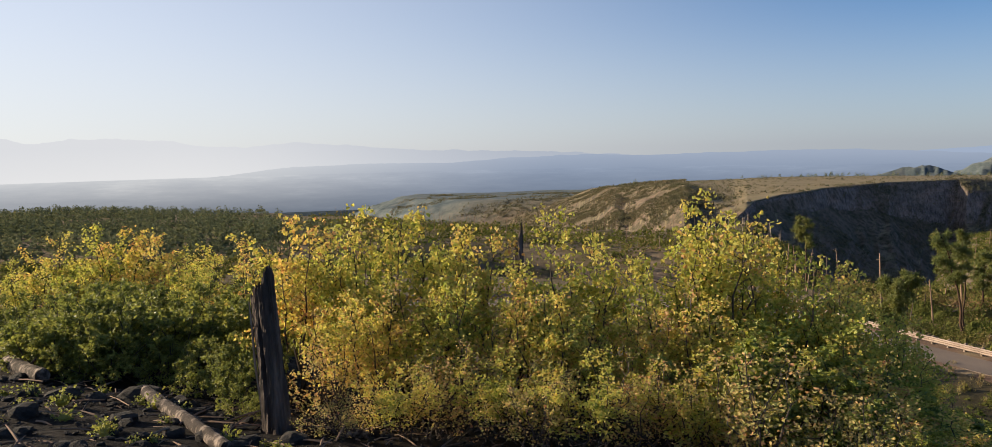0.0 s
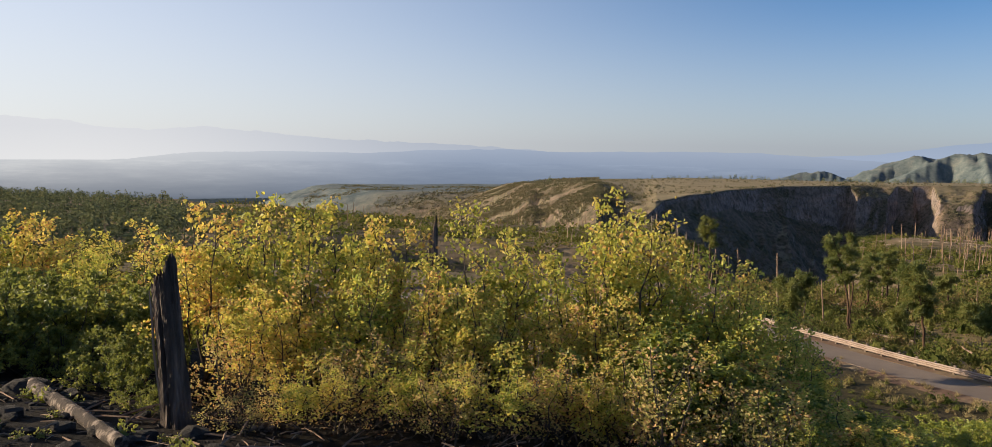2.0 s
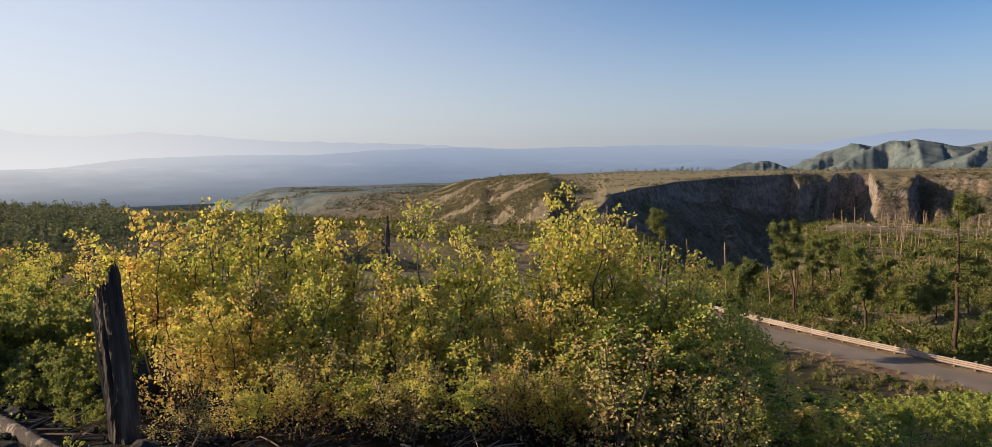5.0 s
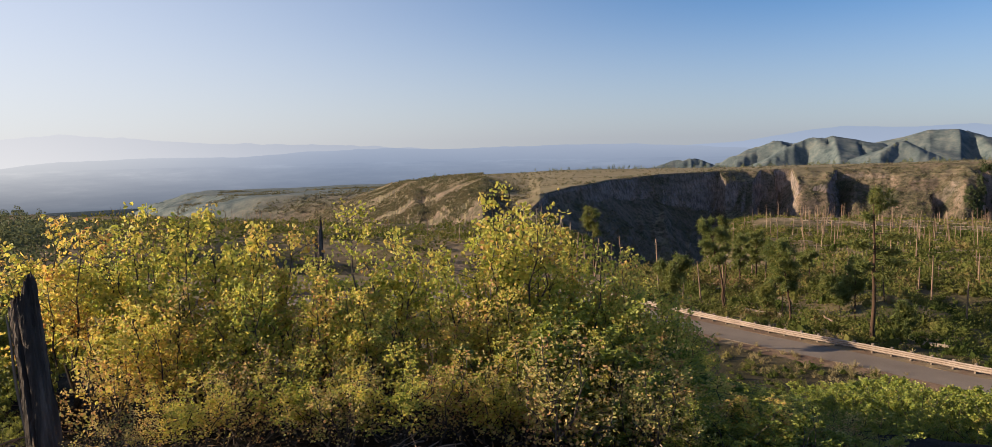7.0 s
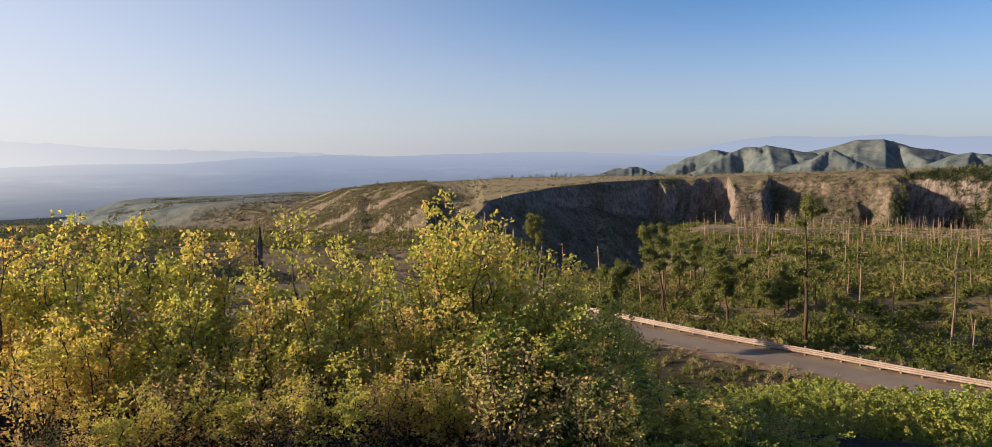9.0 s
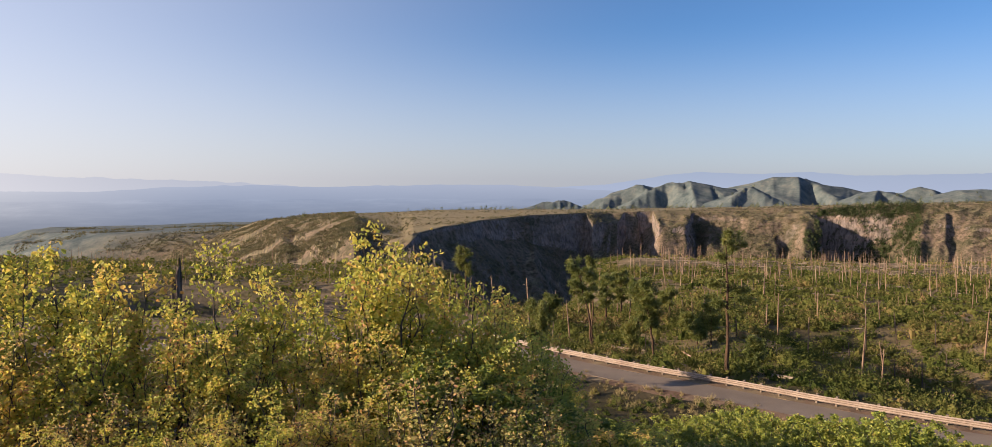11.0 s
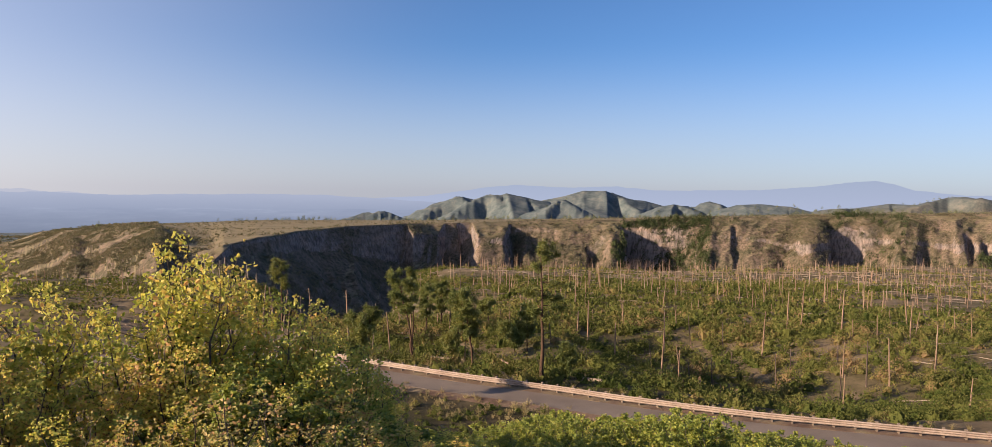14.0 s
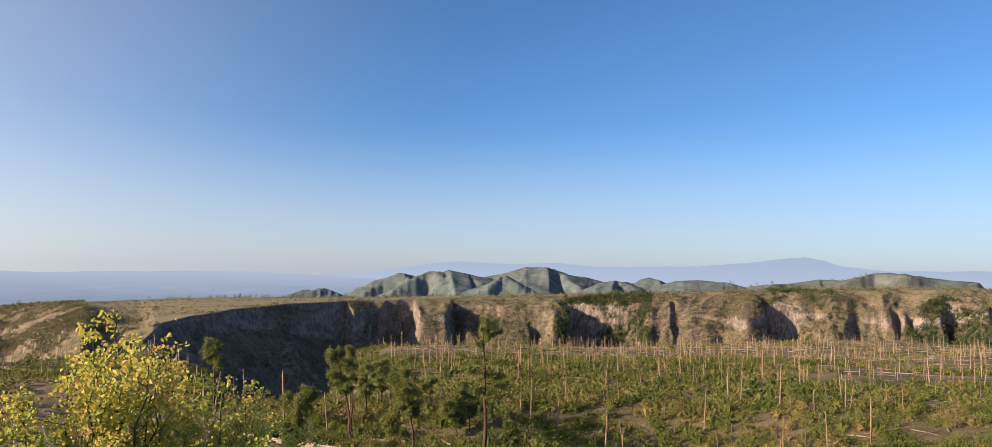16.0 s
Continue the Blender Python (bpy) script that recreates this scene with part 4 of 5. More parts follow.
# bearing, distance, elevation angle of the top, trunk radius, crown start, limbs, reach, lean, fullness
PINES = [(22.4, 111, -5.31, 0.20, 0.72, 16, 1.5, (-0.5, 0.0), 0.9), (31.9, 76, -6.2, 0.16, 0.66, 18, 1.5, (-1.9, 0.3), 0.8), (32.0, 78, -5.85, 0.13, 0.78, 9, 0.8, (-0.4, 0), 0.7),
         (33.0, 100, -7.2, 0.17, 0.42, 22, 1.3, (0.1, 0), 0.7), (34.1, 105, -7.0, 0.17, 0.45, 26, 1.6, (0.1, 0), 0.8), (36.5, 71, -7.5, 0.16, 0.50, 26, 1.5, (-1.5, 0.2), 0.8),
         (37.7, 98, -8.2, 0.13, 0.62, 16, 1.4, (-0.4, 0), 0.8), (27.6, 57, -9.4, 0.12, 0.6, 20, 1.1, (0.1, 0), 0.8), (40.7, 73, -8.4, 0.10, 0.55, 16, 1.1, (-0.2, 0), 0.6),
         (43.7, 66, -11.4, 0.09, 0.25, 24, 0.8, (0, 0), 0.8), (28.7, 88, -8.9, 0.12, 0.5, 20, 1.2, (0.1, 0), 0.8), (20.4, 128, -6.9, 0.14, 0.4, 24, 1.5, (0, 0), 0.8),
         (35.4, 90, -7.6, 0.14, 0.5, 24, 1.4, (0.2, 0), 0.8), (38.9, 86, -9.9, 0.10, 0.35, 18, 1.0, (0, 0), 0.7), (39.7, 80, -10.4, 0.10, 0.35, 18, 0.9, (0, 0), 0.7), (34.9, 76, -10.6, 0.09, 0.35, 18, 0.9, (0, 0), 0.7)]
for i, (a, r, e, rad, cf, nl, reach, lean, lush) in enumerate(PINES):
    place(pine(300 + i, rise(a, r, e), rad * 0.78, cf * 0.84, int(nl * 1.5), reach, lean, lush, PINE_LABEL), a, r)
tall = pine(350, rise(41.8, 64.5, -3.85), 0.17, 0.80, 9, 1.3, (-0.45, 0.1), 0.8, "tall half-dead pine with few drooping limbs beside the rail", 10)
place(tall, 41.85, 64.5)
rng = np.random.default_rng(5)
for z, dx, dy, ln in ((0.72, 0.84, -0.54, 2.6), (0.66, -0.84, 0.5, 1.4), (0.55, 0.9, -0.4, 2.2), (0.52, -0.8, 0.6, 1.0), (0.47, 0.8, -0.5, 1.2), (0.62, 0.9, -0.3, 1.7)):
    h = rise(41.8, 64.5, -3.85) * z
    p = np.array([-0.45 * z * 0.8, 0, h])
    d = np.array([dx, dy, -0.05])
    limb, spray = Shape(), Shape()
    limb.tube([p, p + d * ln * 0.5 + [0, 0, 0.12], p + d * ln], [0.05, 0.035, 0.01], 5, cap=False)
    pos = p + d * ln * (0.3 + 0.75 * rng.random((480, 1))) + rng.standard_normal((480, 3)) * [0.16, 0.16, 0.11] - [0, 0, 0.08]
    spray.blades(pos, unit(rng.standard_normal((480, 3)) - [0, 0, 0.2]), 0.40, 0.06, rng)
    branch = part("branch", limb.mesh("branch", M_PINEBARK), tall, "drooping lower limb")
    part("needle_spray", spray.mesh("needle_spray", M_NEEDLE), branch, "dark hanging needles")


def snag_shape(sh, rng, x, y, z, tall, rad, lean, sides=6, stubs=3, broken=True):
    """A dead standing trunk: bare, tapered, broken at the top, with a few stubs of limbs."""
    t = np.linspace(0, 1, 5)[:, None]
    tip = np.array([lean[0], lean[1], tall])
    pts = np.array([x, y, z - 0.15]) + tip * t
    sh.tube(pts, rad * np.array([1.25, 1.0, 0.85, 0.68, 0.5 if broken else 0.12]), sides, 0.05, rng)
    for _ in range(stubs):
        k = 0.35 + 0.6 * rng.random()
        a = rng.random() * 6.28
        p = np.array([x, y, z]) + tip * k
        q = p + np.array([math.cos(a), math.sin(a), 0.15 * rng.standard_normal()]) * tall * (0.05 + 0.09 * rng.random())
        sh.tube([p, (p + q) / 2, q], [rad * 0.22, rad * 0.16, rad * 0.06], 3, cap=False)


def plateau_spots(rng, n, a0, a1, r0, r1, power=1.0, road_gap=9.0):
    """Scattered places on the plateau on this side of the canyon, clear of the road."""
    a = rng.uniform(a0, a1, n)
    r = r0 + (r1 - r0) * rng.random(n) ** power
    x, y = r * np.sin(np.radians(a)), r * np.cos(np.radians(a))
    keep = (poly_sd(x, y, NEAR) < -4) & (line_dist(x, y, ROAD_LINE) > road_gap)
    x, y = x[keep], y[keep]
    return x, y, height(x, y)


rng = np.random.default_rng(11)
# standing dead trees near enough to tell apart
x, y, z = plateau_spots(rng, 210, 14, 75, 72, 200, 0.85)
near_xy = list(zip(x, y, z))
for q in ((54.6, 92, 5.6), (51.2, 88, 5.2), (50.2, 96, 6.2), (57.8, 110, 6.5), (47.3, 100, 5.5), (61.0, 105, 6.0), (59.4, 128, 7.0), (63.5, 120, 7.0), (64.6, 95, 4.5)):
    px, py = polar(*q[:2])
    near_xy.append((px, py, ground_z(px, py)))
for px, py, pz in near_xy:
    sh = Shape()
    hh = 1.5 + 5.5 * rng.random() ** 1.4
    snag_shape(sh, rng, 0, 0, 0, hh, 0.03 + 0.013 * hh, rng.standard_normal(2) * 0.06 * hh, 7, 4)
    ob = new("dead_tree", sh.mesh("dead_tree", M_CHAR if rng.random() < 0.25 else M_SNAG, True))
    ob.matrix_basis = pose(px, py, pz)
    tagged(ob, "bare dead tree trunk standing on the burned plateau", "dead tree", "dead trees")
# the rest of the burned forest
sh = Shape()
for args in ((1250, 37, 76, 165, 520, 0.85), (130, 29, 38, 165, 420, 0.8), (420, -12, 31, 200, 420, 0.7), (200, 40, 76, 330, 560, 0.6)):
    for px, py, pz in zip(*plateau_spots(rng, *args)):
        hh = 1.2 + 6.0 * rng.random() ** 1.6
        snag_shape(sh, rng, px, py, pz, hh, 0.035 + 0.012 * hh, rng.standard_normal(2) * 0.05 * hh, 5, 2)
tagged(new("burned_forest", sh.mesh("burned_forest", M_SNAG)), "hundreds of bare dead trunks standing on the plateau", "dead trees", kind="stuff")
# grey spikes at the lip of the side canyon
sh = Shape()
for px, py, pz in zip(*plateau_spots(rng, 300, 15, 31, 130, 380, 0.6)):
    hh = rng.uniform(2.0, 7.0)
    snag_shape(sh, rng, px, py, pz, hh, 0.05 + 0.014 * hh, rng.standard_normal(2) * 0.05 * hh, 5, 3, False)
tagged(new("grey_snags", sh.mesh("grey_snags", M_BLEACH)), "grey dead spikes at the lip of the side canyon", "dead trees", kind="stuff")
# fallen logs
sh = Shape()
for args in ((1900, 20, 76, 78, 520, 0.65), (900, 30, 76, 250, 520, 0.6), (1300, -12, 27, 140, 380, 0.7)):
    for px, py, pz in zip(*plateau_spots(rng, *args)):
        ln, a = rng.uniform(1.5, 6.5), rng.normal(-0.5, 0.6)
        d = np.array([math.cos(a), math.sin(a)]) * ln / 2
        e0, e1 = height(np.array([px - d[0], px + d[0]]), np.array([py - d[1], py + d[1]]))
        rad = rng.uniform(0.03, 0.085) * (1.0 + 0.6 * min(1.0, max(0.0, (math.hypot(px, py) - 150) / 150)))
        sh.tube([[px - d[0], py - d[1], e0 + rad + 0.1], [px, py, (e0 + e1) / 2 + rad + 0.14], [px + d[0], py + d[1], e1 + rad + 0.1]], [rad, rad * 0.85, rad * 0.5], 5)
tagged(new("fallen_timber", sh.mesh("fallen_timber", M_BLEACH)), "bleached fallen logs strewn over the plateau", "fallen logs", kind="stuff")


# ---- cover of scrub ----
def scatter(name, label, protos, x, y, z, size, mat, rng, category="scrub"):
    """Many small plants joined in one mesh: prototypes turned and scaled at each place."""
    which = rng.integers(0, len(protos), len(x))
    vs, fs, n0 = [], [], 0
    for k, (pv, pf) in enumerate(protos):
        sel = np.where(which == k)[0]
        if not len(sel):
            continue
        a = rng.random(len(sel)) * 6.283
        c, s = np.cos(a)[:, None], np.sin(a)[:, None]
        sc = size[sel][:, None]
        vx = (pv[None, :, 0] * c - pv[None, :, 1] * s) * sc + x[sel][:, None]
        vy = (pv[None, :, 0] * s + pv[None, :, 1] * c) * sc + y[sel][:, None]
        vz = pv[None, :, 2] * sc * rng.uniform(0.75, 1.25, (len(sel), 1)) + z[sel][:, None]
        vs.append(np.stack([vx, vy, vz], -1).reshape(-1, 3))
        fs.append((pf[None] + (np.arange(len(sel)) * len(pv))[:, None, None]).reshape(-1, 4) + n0)
        n0 += len(sel) * len(pv)
    return tagged(new(name, raw_mesh(name, np.concatenate(vs), np.concatenate(fs), mat)), label, category, kind="stuff")


def clump(rng, n, leaf):
    """A low bush one metre wide, as loose leaves on an uneven dome."""
    d = unit(rng.standard_normal((n, 3)))
    d[:, 2] = np.abs(d[:, 2])
    lumps = 1 + 0.3 * np.sin(d[:, 0] * 5 + rng.random() * 6) * np.cos(d[:, 1] * 5 + rng.random() * 6)
    pos = d * (0.25 + 0.28 * rng.random((n, 1)) ** 0.5) * lumps[:, None] * [1, 1, 1.15]
    s = Shape()
    s.leaves(pos, leaf * (0.7 + 0.6 * rng.random(n)), rng, d * 0.7, 0.7, 0.7, 0.25)
    # solid dome added inside the leaves to block light and deepen shade
    if n > 20:
        t = np.linspace(0, 2 * np.pi, 7, endpoint=False)
        shade_core = [np.stack([np.cos(t) * w, np.sin(t) * w, np.full(7, h)], -1) * (1 + 0.22 * rng.standard_normal((7, 1))) for w, h in ((0.20, 0.0), (0.24, 0.14), (0.15, 0.27), (0.02, 0.32))]
        s.add(np.concatenate(shade_core), grid_faces(4, 7, True))
    return np.concatenate(s.v), np.concatenate(s.f)


def conifer(rng, n, leaf):
    """A small far conifer one metre tall: drooping sprays round a spindle."""
    k = rng.random(n) ** 0.8
    a = rng.random(n) * 6.283
    rad = np.sqrt(np.clip(1 - k, 0, 1)) * 0.42 * (0.4 + 0.7 * rng.random(n)) + 0.015
    pos = np.stack([np.cos(a) * rad * 0.6, np.sin(a) * rad * 0.6, 0.15 + 0.78 * k], -1)
    s = Shape()
    s.leaves(pos, leaf * (1.15 - 0.6 * k), rng, np.stack([np.cos(a), np.sin(a), -0.1 * a / a], -1) * 1.6, 0.5, 0.6, 0.2)
    s.tube([[0, 0, -0.05], [0, 0, 0.5], [0, 0, 0.95]], [0.022, 0.016, 0.004], 4, cap=False)
    return np.concatenate(s.v), np.concatenate(s.f)


rng = np.random.default_rng(21)
finest = [clump(rng, 170, 0.075) for _ in range(4)]
fine, mid, coarse = [clump(rng, 110, 0.085) for _ in range(4)], [clump(rng, 34, 0.18) for _ in range(4)], [clump(rng, 10, 0.42) for _ in range(4)]


def patchy(x, y, s, seed, rng, bias):
    """Keeps the places where cover grows, in patches."""
    return vnoise(x, y, s, seed) + 0.5 * vnoise(x, y, s * 0.35, seed + 1) + bias > rng.random(len(x)) * 0.9


for nm, protos, n, a0, a1, r0, r1, pw, s0, s1, bias, gap in (("scrub_roadside", finest, 1500, 24, 77, 58, 92, 0.9, 0.7, 2.4, 1.0, 4.6), ("scrub_near", fine, 3000, 24, 77, 90, 135, 0.9, 0.7, 2.6, 1.0, 4.6), ("scrub_middle", mid, 8000, 20, 76, 120, 270, 0.85, 0.9, 2.8, 0.6, 8),
                                                            ("scrub_far", coarse, 12000, 24, 76, 255, 570, 0.8, 0.9, 2.6, 0.15, 8), ("scrub_plain", coarse, 12000, -14, 27, 110, 480, 0.75, 1.0, 2.8, 0.75, 8)):
    x, y, z = plateau_spots(rng, n, a0, a1, r0, r1, pw, gap)
    k = patchy(x, y, 11 if r1 < 150 else 40, 63, rng, bias)
    x, y, z = x[k], y[k], z[k]
    scatter(nm, "low green and tawny scrub covering the plateau" if nm != "scrub_plain" else "sparse tawny scrub on the burned plain", protos, x, y, z - 0.1, (s0 + 1.3 * (s1 - s0) * rng.random(len(x)) ** 2.2) * 0.95, M_SCRUB, rng)
a, r = rng.uniform(14, 35, 5200), rng.uniform(125, 420, 5200)
x, y = r * np.sin(np.radians(a)), r * np.cos(np.radians(a))
k = (poly_sd(x, y, NEAR) > -8) & (poly_sd(x, y, NEAR) < 70)
x, y = x[k], y[k]
scatter("scrub_side_canyon", "olive scrub on the banks of the side canyon", mid, x, y, height(x, y) - 0.1, rng.uniform(0.7, 2.4, len(x)), M_SCRUB, rng)
i = rng.integers(60, len(RAIL_LINE) - 4, 700)
p = RAIL_LINE[i] + ROAD_SIDE[i] * rng.uniform(5.6, 17, 700)[:, None]
scatter("verge_scrub", "low dry and green scrub below the road shoulder", fine, p[:, 0], p[:, 1], height(p[:, 0], p[:, 1]) - 0.05, rng.uniform(0.35, 1.1, 700), M_SCRUB, rng)
a, r = rng.uniform(-42, -12, 1900), 27 + 130 * rng.random(1900) ** 0.7
x, y = r * np.sin(np.radians(a)), r * np.cos(np.radians(a))
k = line_dist(x, y, ROAD_LINE) > 5
x, y = x[k], y[k]
scatter("scrub_left", "low green and tawny scrub on the lower slope", mid, x, y, height(x, y) - 0.1, rng.uniform(0.7, 1.8, len(x)), M_SCRUB, rng)
# scrub on the mesa and its slopes
a, r = np.concatenate([rng.uniform(-8, 77, 50000), rng.uniform(3, 22, 8000)]), 740 + 1500 * rng.random(58000) ** 1.8
wall_a = np.concatenate([rng.uniform(39, 77, 48000), rng.uniform(18, 39, 9000)])
wall_r = np.interp(np.radians(wall_a), AZS, RIM_R) + 25 - 270 * rng.random(len(wall_a)) ** 1.2
head_a, head_r = rng.uniform(-2, 18, 90000), rng.uniform(780, 2100, 90000)
head_d = poly_sd(head_r * np.sin(np.radians(head_a)), head_r * np.cos(np.radians(head_a)), MESA)
k = (head_d > -40) & (head_d < 240)
a, r = np.r_[a, wall_a, head_a[k]], np.r_[r, wall_r, head_r[k]]
x, y = r * np.sin(np.radians(a)), r * np.cos(np.radians(a))
z = height(x, y)
dist = poly_sd(x, y, MESA)
k = (z > -190) & ((dist > 0) | (rng.random(len(x)) < 0.3)) & patchy(x, y, 60, 83, rng, np.where(a < 18, 0.6, 0.5))
x, y, z = x[k], y[k], z[k]
scatter("mesa_scrub", "scrub oak and juniper dotting the mesa and canyon slopes", [clump(rng, 6, 0.58) for _ in range(6)], x, y, z - 0.3, 1.2 + 2.6 * rng.random(len(x)) ** 1.6, M_JUNIPER, rng)
a, r = rng.uniform(-8, 14, 26000), rng.uniform(1700, 3300, 26000)
x, y = r * np.sin(np.radians(a)), r * np.cos(np.radians(a))
z = height(x, y)
k = (z > -290) & patchy(x, y, 160, 85, rng, 0.1)
x, y, z = x[k], y[k], z[k]
scatter("bench_scrub", "brush dotting the lower benches of the escarpment", [clump(rng, 5, 0.7) for _ in range(4)], x, y, z - 0.4, rng.uniform(3.5, 8, len(x)), M_JUNIPER, rng)
# conifer wood on the left and trees along the mesa's skyline
tri = [conifer(rng, 26, 0.30) for _ in range(4)]
a = rng.uniform(-42, -5, 4200)
r = 150 + 440 * rng.random(4200) ** 0.8
x, y = r * np.sin(np.radians(a)), r * np.cos(np.radians(a))
k = (poly_sd(x, y, NEAR) < -2) & (vnoise(x, y, 120, 91) + 0.9 - np.clip((a + 17) / 10, 0, 1) * 1.2 > rng.random(len(x)))
x, y = x[k], y[k]
scatter("conifer_wood", "dark conifer wood on the lower slope", tri, x, y, height(x, y) - 0.2, rng.uniform(2.4, 5.6, len(x)), M_FARTREE, rng, "trees")
a, r = rng.uniform(2, 76, 900), rng.uniform(1500, 2700, 900)
x, y = r * np.sin(np.radians(a)), r * np.cos(np.radians(a))
k = (poly_sd(x, y, MESA) < -50) & (vnoise(x, y, 260, 97) > 0.15)
x, y = x[k], y[k]
scatter("mesa_trees", "scattered dark conifers on the mesa top", tri, x, y, height(x, y) - 0.3, rng.uniform(7, 13, len(x)), M_FARTREE, rng, "trees")
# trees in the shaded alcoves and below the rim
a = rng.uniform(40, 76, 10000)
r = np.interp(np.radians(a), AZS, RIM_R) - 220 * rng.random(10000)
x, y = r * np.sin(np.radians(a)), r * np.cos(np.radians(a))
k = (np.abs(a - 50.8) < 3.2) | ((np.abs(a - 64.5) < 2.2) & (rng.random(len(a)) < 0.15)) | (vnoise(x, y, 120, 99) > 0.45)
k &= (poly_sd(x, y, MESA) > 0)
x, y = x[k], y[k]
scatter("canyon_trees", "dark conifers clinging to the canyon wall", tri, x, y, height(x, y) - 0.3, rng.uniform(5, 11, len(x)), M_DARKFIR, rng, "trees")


# ---- near ground: stump, logs, stones, litter ----
def charred_stump(az, r, tall, rad, lean, seed, label):
    """A broken burned trunk: fluted, with a splintered top."""
    rng = np.random.default_rng(seed)
    x, y = polar(az, r)
    sides, rows = 40, 30
    t = np.linspace(0, 2 * np.pi, sides, endpoint=False)
    flute = 1 + 0.07 * np.sin(t * 4 + 1) + 0.05 * np.sin(t * 9 + 2) + 0.045 * rng.standard_normal(sides)
    top = 1 - 0.13 * (1 - np.cos(t - 0.2)) / 2 - 0.07 * rng.random(sides)
    v = []
    for i in range(rows):
        k = i / (rows - 1)
        crack = 1 - 0.16 * (np.sin(t * 3 + 1.2 * k + 0.7) > 0.93) - 0.12 * (np.sin(t * 5 - 1.5 * k) > 0.95)
        w = rad * (1.0 + 0.30 * math.exp(-k * 9) - 0.14 * k) * flute * crack * (1 + 0.025 * rng.standard_normal(sides)) * (1 if i < rows - 1 else 0.93)
        zz = -0.2 + (tall + 0.2) * k * np.where(k > 0.6, 1 - (1 - top) * (k - 0.6) / 0.4, 1)
        v.append(np.stack([np.cos(t) * w + lean[0] * k, np.sin(t) * w + lean[1] * k, zz], -1))
    inner = np.stack([np.cos(t) * rad * 0.45 + lean[0] * 0.85, np.sin(t) * rad * 0.45 + lean[1] * 0.85, np.full(sides, tall * 0.72)], -1)
    v.append(inner)
    v.append(np.repeat(inner.mean(0)[None], sides, 0))
    ob = new("stump", raw_mesh("stump", np.concatenate(v), grid_faces(len(v), sides, True), M_CHAR))
    ob.matrix_basis = pose(x, y, ground_z(x, y))
    return tagged(ob, label, "stump")


charred_stump(-16.9, 9.3, rise(-16.9, 9.3, -7.6), 0.148, (-0.12, 0.03), 3, "tall charred splintered stump standing in stony soil")
sx, sy = polar(-16.9, 9.3)
sz = ground_z(sx, sy)
sh = Shape()
kk = np.linspace(0, 1, 9)[:, None]
sh.tube(np.array([sx - 0.185, sy - 0.02, sz + 0.1]) + kk * np.array([-0.10, 0.02, rise(-16.9, 9.3, -10.6) - 0.1]) + np.sin(kk * 9) * [0.008, 0, 0], np.r_[0.012, np.full(7, 0.016), 0.006], 5)
tagged(new("bark_strip", sh.mesh("bark_strip", M_BLEACH)), "pale peeled sliver standing against the charred stump", "bark")
charred_stump(1.65, 30, rise(1.65, 30, -5.3), 0.2, (-0.03, 0), 4, "burned broken trunk rising behind the oak thicket")
for a, r, h, rad in ((53.5, 70, 1.7, 0.13), (56.1, 70, 1.8, 0.14), (52.3, 69, 0.9, 0.14), (50.6, 72, 1.0, 0.12), (49.6, 71, 0.8, 0.15), (60.5, 74, 1.2, 0.14)):
    ob = charred_stump(a, r, h, rad, (0.02, 0), int(a * 10), "short broken dead stump behind the guard rail")
    ob.data.materials[0] = M_SNAG


def log(p, q, rad, mat, label, seed, lift=0.8):
    rng = np.random.default_rng(seed)
    p, q = np.array(polar(*p)), np.array(polar(*q))
    t = np.linspace(0, 1, 12)[:, None]
    xy = p + (q - p) * t
    zz = height(xy[:, 0], xy[:, 1])
    zz = np.linspace(zz[0], zz[-1], 12) * 0.6 + zz * 0.4
    pts = np.c_[xy, zz + rad * lift]
    mid = pts.mean(0)
    sh = Shape()
    sh.tube(pts - mid, rad * np.linspace(1.0, 0.75, 12), 12, 0.06, rng)
    for k in (3, 6, 8):
        d = unit(rng.standard_normal(3) + [0, 0, 0.8]) * rad * 2.2
        sh.tube([pts[k] - mid, pts[k] - mid + d * 0.6, pts[k] - mid + d], [rad * 0.2, rad * 0.15, rad * 0.06], 5)
    ob = new("log", sh.mesh("log", mat, True))
    ob.location = mid
    return tagged(ob, label, "log")


log((-25.8, 12.0), (-20.6, 8.2), 0.10, M_LOGBARK, "fallen log with peeling dark bark over pale wood", 1)
log((-33.6, 15.5), (-31.8, 13.6), 0.15, M_LOGBARK, "short grey log lying among locust shrubs", 2)
log((-15.2, 9.2), (-8.6, 9.3), 0.07, M_LOGBARK, "thin dead pole lying under the thicket", 3)
log((44.9, 66.5), (47.2, 65.8), 0.17, M_BLEACH, "bleached log lying behind the guard rail", 4)
log((38.2, 69), (38.9, 66.5), 0.2, M_BLEACH, "pale log propped behind the guard rail", 5)
log((32.5, 80), (36.0, 77), 0.14, M_BLEACH, "long pale log on the slope below the pines", 6)
log((38.7, 73.5), (39.3, 70.5), 0.09, M_SNAG, "leaning dead pole under the pines", 7, 8)


def stone(seed):
    rng = np.random.default_rng(seed)
    bm = bmesh.new()
    bmesh.ops.create_icosphere(bm, subdivisions=2, radius=0.5)
    ph = rng.random(6) * 6.28
    for vert in bm.verts:
        c = vert.co
        c *= 1 + 0.16 * math.sin(c.x * 5 + ph[0]) * math.cos(c.y * 6 + ph[1]) + 0.10 * math.sin(c.z * 9 + ph[2]) + 0.07 * rng.standard_normal()
        c.z *= 0.62
    me = bpy.data.meshes.new("stone")
    bm.to_mesh(me)
    bm.free()
    me.materials.append(M_ROCK)
    return me


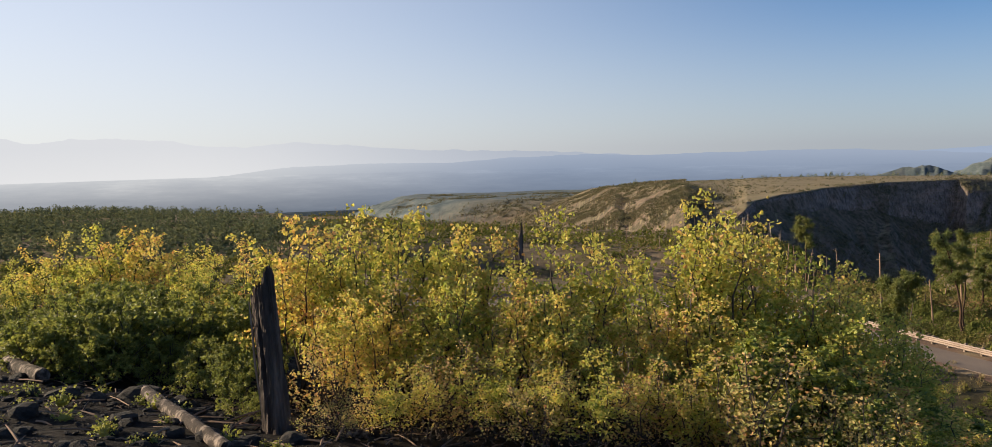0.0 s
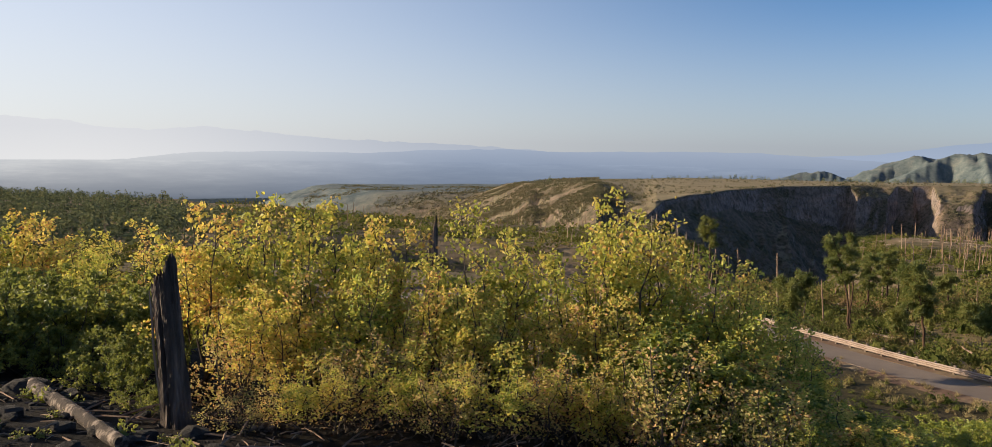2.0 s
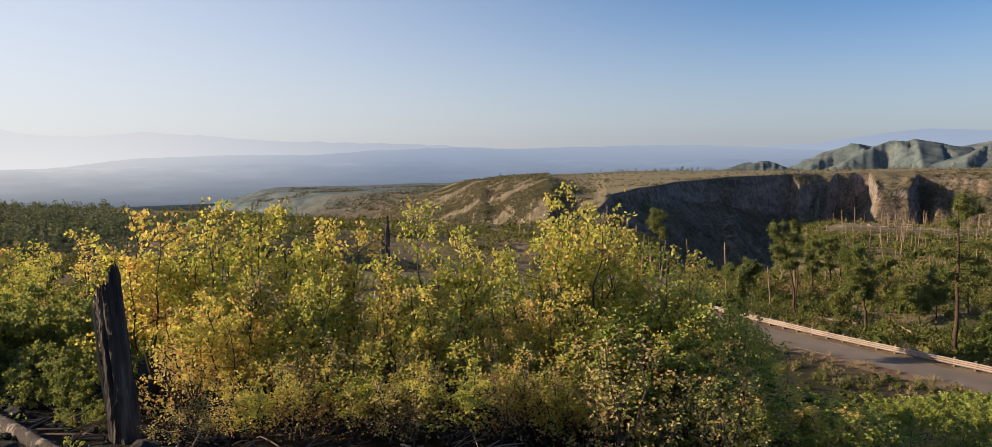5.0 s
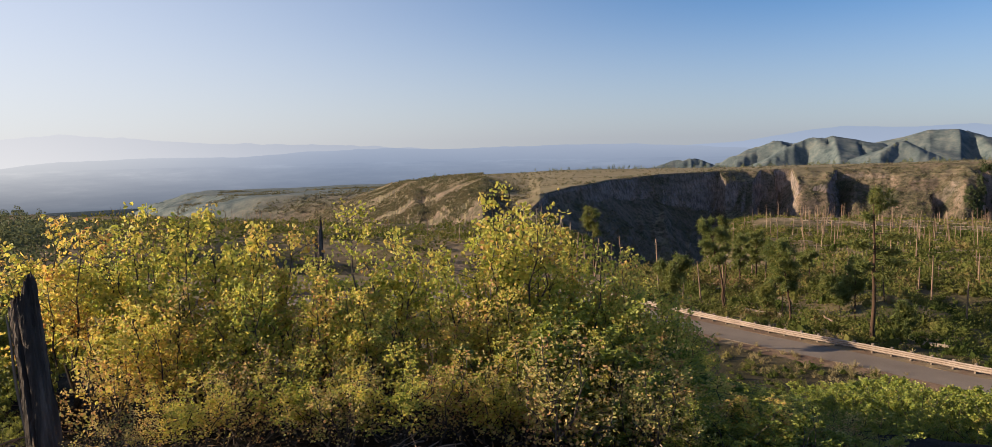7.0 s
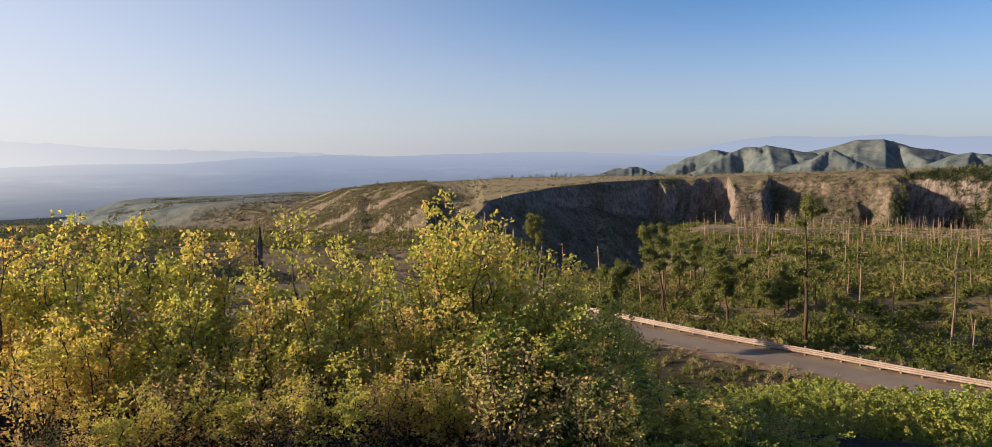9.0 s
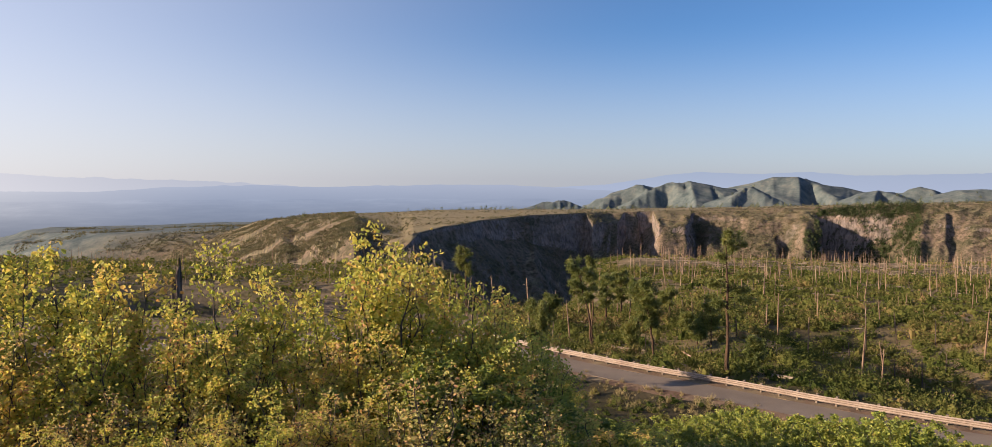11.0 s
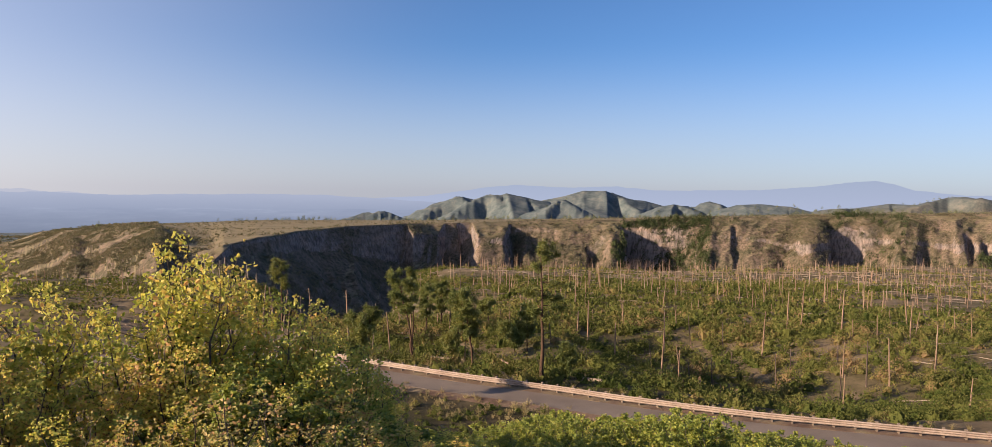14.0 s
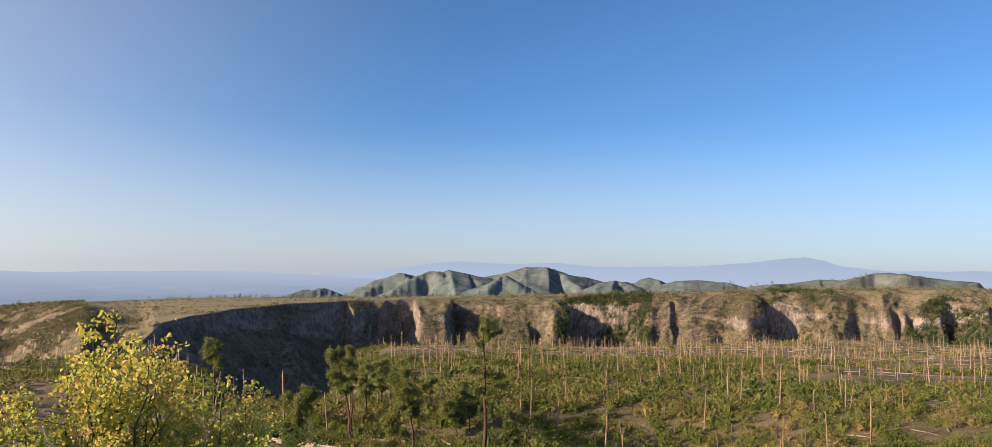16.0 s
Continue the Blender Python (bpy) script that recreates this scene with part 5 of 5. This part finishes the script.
STONES = [stone(s) for s in range(5)]
rng = np.random.default_rng(31)
for i in range(210):
    a, r = rng.uniform(-37, -12), rng.uniform(7.2, 15)
    x, y = polar(a, r)
    s = 0.06 + 0.26 * rng.random() ** 3
    ob = new("stone", STONES[i % 5])
    ob.matrix_basis = pose(x, y, ground_z(x, y) + 0.08 * s, rng.uniform(-15, 15), rng.uniform(-15, 15), rng.uniform(0, 360)) @ Matrix.Diagonal((s * rng.uniform(0.8, 1.4), s, s, 1))
    tagged(ob, "rough dark basalt stone on burned soil", "stone", "stones")
for a, r, s in ((-30.7, 11.9, 0.42), (-27.2, 9.9, 0.3), (-26.0, 12.0, 0.5), (-33.0, 10.4, 0.34), (-24.2, 10.9, 0.28)):
    x, y = polar(a, r)
    ob = new("stone", STONES[int(-a) % 5])
    ob.matrix_basis = pose(x, y, ground_z(x, y) + 0.1 * s, 0, 0, a * 40) @ Matrix.Diagonal((s * 1.2, s, s, 1))
    tagged(ob, "large rough basalt stone on burned soil", "stone", "stones")
x, y = polar(44.3, 33.5)
ob = new("stone", STONES[2].copy())
ob.data.materials[0] = M_BLEACH
ob.matrix_basis = pose(x, y, ground_z(x, y) + 0.9) @ Matrix.Scale(0.5, 4)
tagged(ob, "pale boulder among the roadside shrubs", "stone")

# dead sticks and litter on the near slope, dry grass by the road
rng = np.random.default_rng(41)
sh = Shape()
a, r = rng.uniform(-38, 30, 900), rng.uniform(6.8, 15, 900)
x, y = r * np.sin(np.radians(a)), r * np.cos(np.radians(a))
z = height(x, y)
for px, py, pz in zip(x, y, z):
    t, ln = rng.random() * 6.28, 0.12 + 0.6 * rng.random() ** 2
    d = np.array([math.cos(t), math.sin(t), 0.12 * rng.standard_normal()]) * ln
    rad = rng.uniform(0.005, 0.016)
    sh.tube([[px, py, pz + 0.02], [px + d[0] * 0.5, py + d[1] * 0.5, pz + d[2] * 0.5 + 0.04], [px + d[0], py + d[1], pz + d[2] + 0.03]], [rad, rad, rad * 0.5], 4, cap=False)
tagged(new("litter", sh.mesh("litter", M_SNAG)), "dry sticks and twigs littering the burned soil", "litter", kind="stuff")


# small stones in the soil
pv = unit(np.array([[1, 0, 0], [-1, 0, 0], [0, 1, 0], [0, -1, 0], [0, 0, 1], [0, 0, -1.0]])) * [0.5, 0.4, 0.3]
pf = np.array([[0, 2, 4, 4], [2, 1, 4, 4], [1, 3, 4, 4], [3, 0, 4, 4], [2, 0, 5, 5], [1, 2, 5, 5], [3, 1, 5, 5], [0, 3, 5, 5]])
sh = Shape()
a, r = rng.uniform(-38, 40, 3600), 6.6 + 9 * rng.random(3600)
x, y = r * np.sin(np.radians(a)), r * np.cos(np.radians(a))
for px, py, pz in zip(x, y, height(x, y)):
    k = 0.02 + 0.09 * rng.random() ** 2.5
    t = rng.random() * 6.28
    w = (pv + rng.standard_normal((6, 3)) * 0.1) * k
    sh.add(np.c_[w[:, 0] * math.cos(t) - w[:, 1] * math.sin(t) + px, w[:, 0] * math.sin(t) + w[:, 1] * math.cos(t) + py, w[:, 2] + pz + 0.1 * k], pf)
tagged(new("gravel", sh.mesh("gravel", M_ROCK)), "small dark stones scattered in burned soil", "gravel", kind="stuff")


def tuft(rng, n):
    d = unit(np.c_[rng.standard_normal((n, 2)) * 0.45, np.ones(n)])
    s = Shape()
    s.blades(np.c_[rng.standard_normal((n, 2)) * 0.12, np.zeros(n)], d, 0.5 + 0.5 * rng.random(n), 0.035, rng)
    return np.concatenate(s.v), np.concatenate(s.f)


tufts = [tuft(rng, 40) for _ in range(3)]
i = rng.integers(4, len(RAIL_LINE) - 4, 1900)
o = np.where(rng.random(1900) < 0.75, rng.uniform(4.1, 10.0, 1900), rng.uniform(-3.5, -0.4, 1900))
p = RAIL_LINE[i] + ROAD_SIDE[i] * o[:, None] + rng.standard_normal((1900, 2)) * 0.3
scatter("dry_grass", "tawny dry grass along the road verges", tufts, p[:, 0], p[:, 1], height(p[:, 0], p[:, 1]), rng.uniform(0.2, 0.6, 1900), M_DRYGRASS, rng, "grass")
a, r = rng.uniform(-37, -15, 50), rng.uniform(7, 16, 50)
x, y = r * np.sin(np.radians(a)), r * np.cos(np.radians(a))
scatter("green_tufts", "small green weeds between the stones", [clump(rng, 60, 0.16) for _ in range(3)], x, y, height(x, y), rng.uniform(0.12, 0.32, 50), M_LOCUST, rng, "weeds")
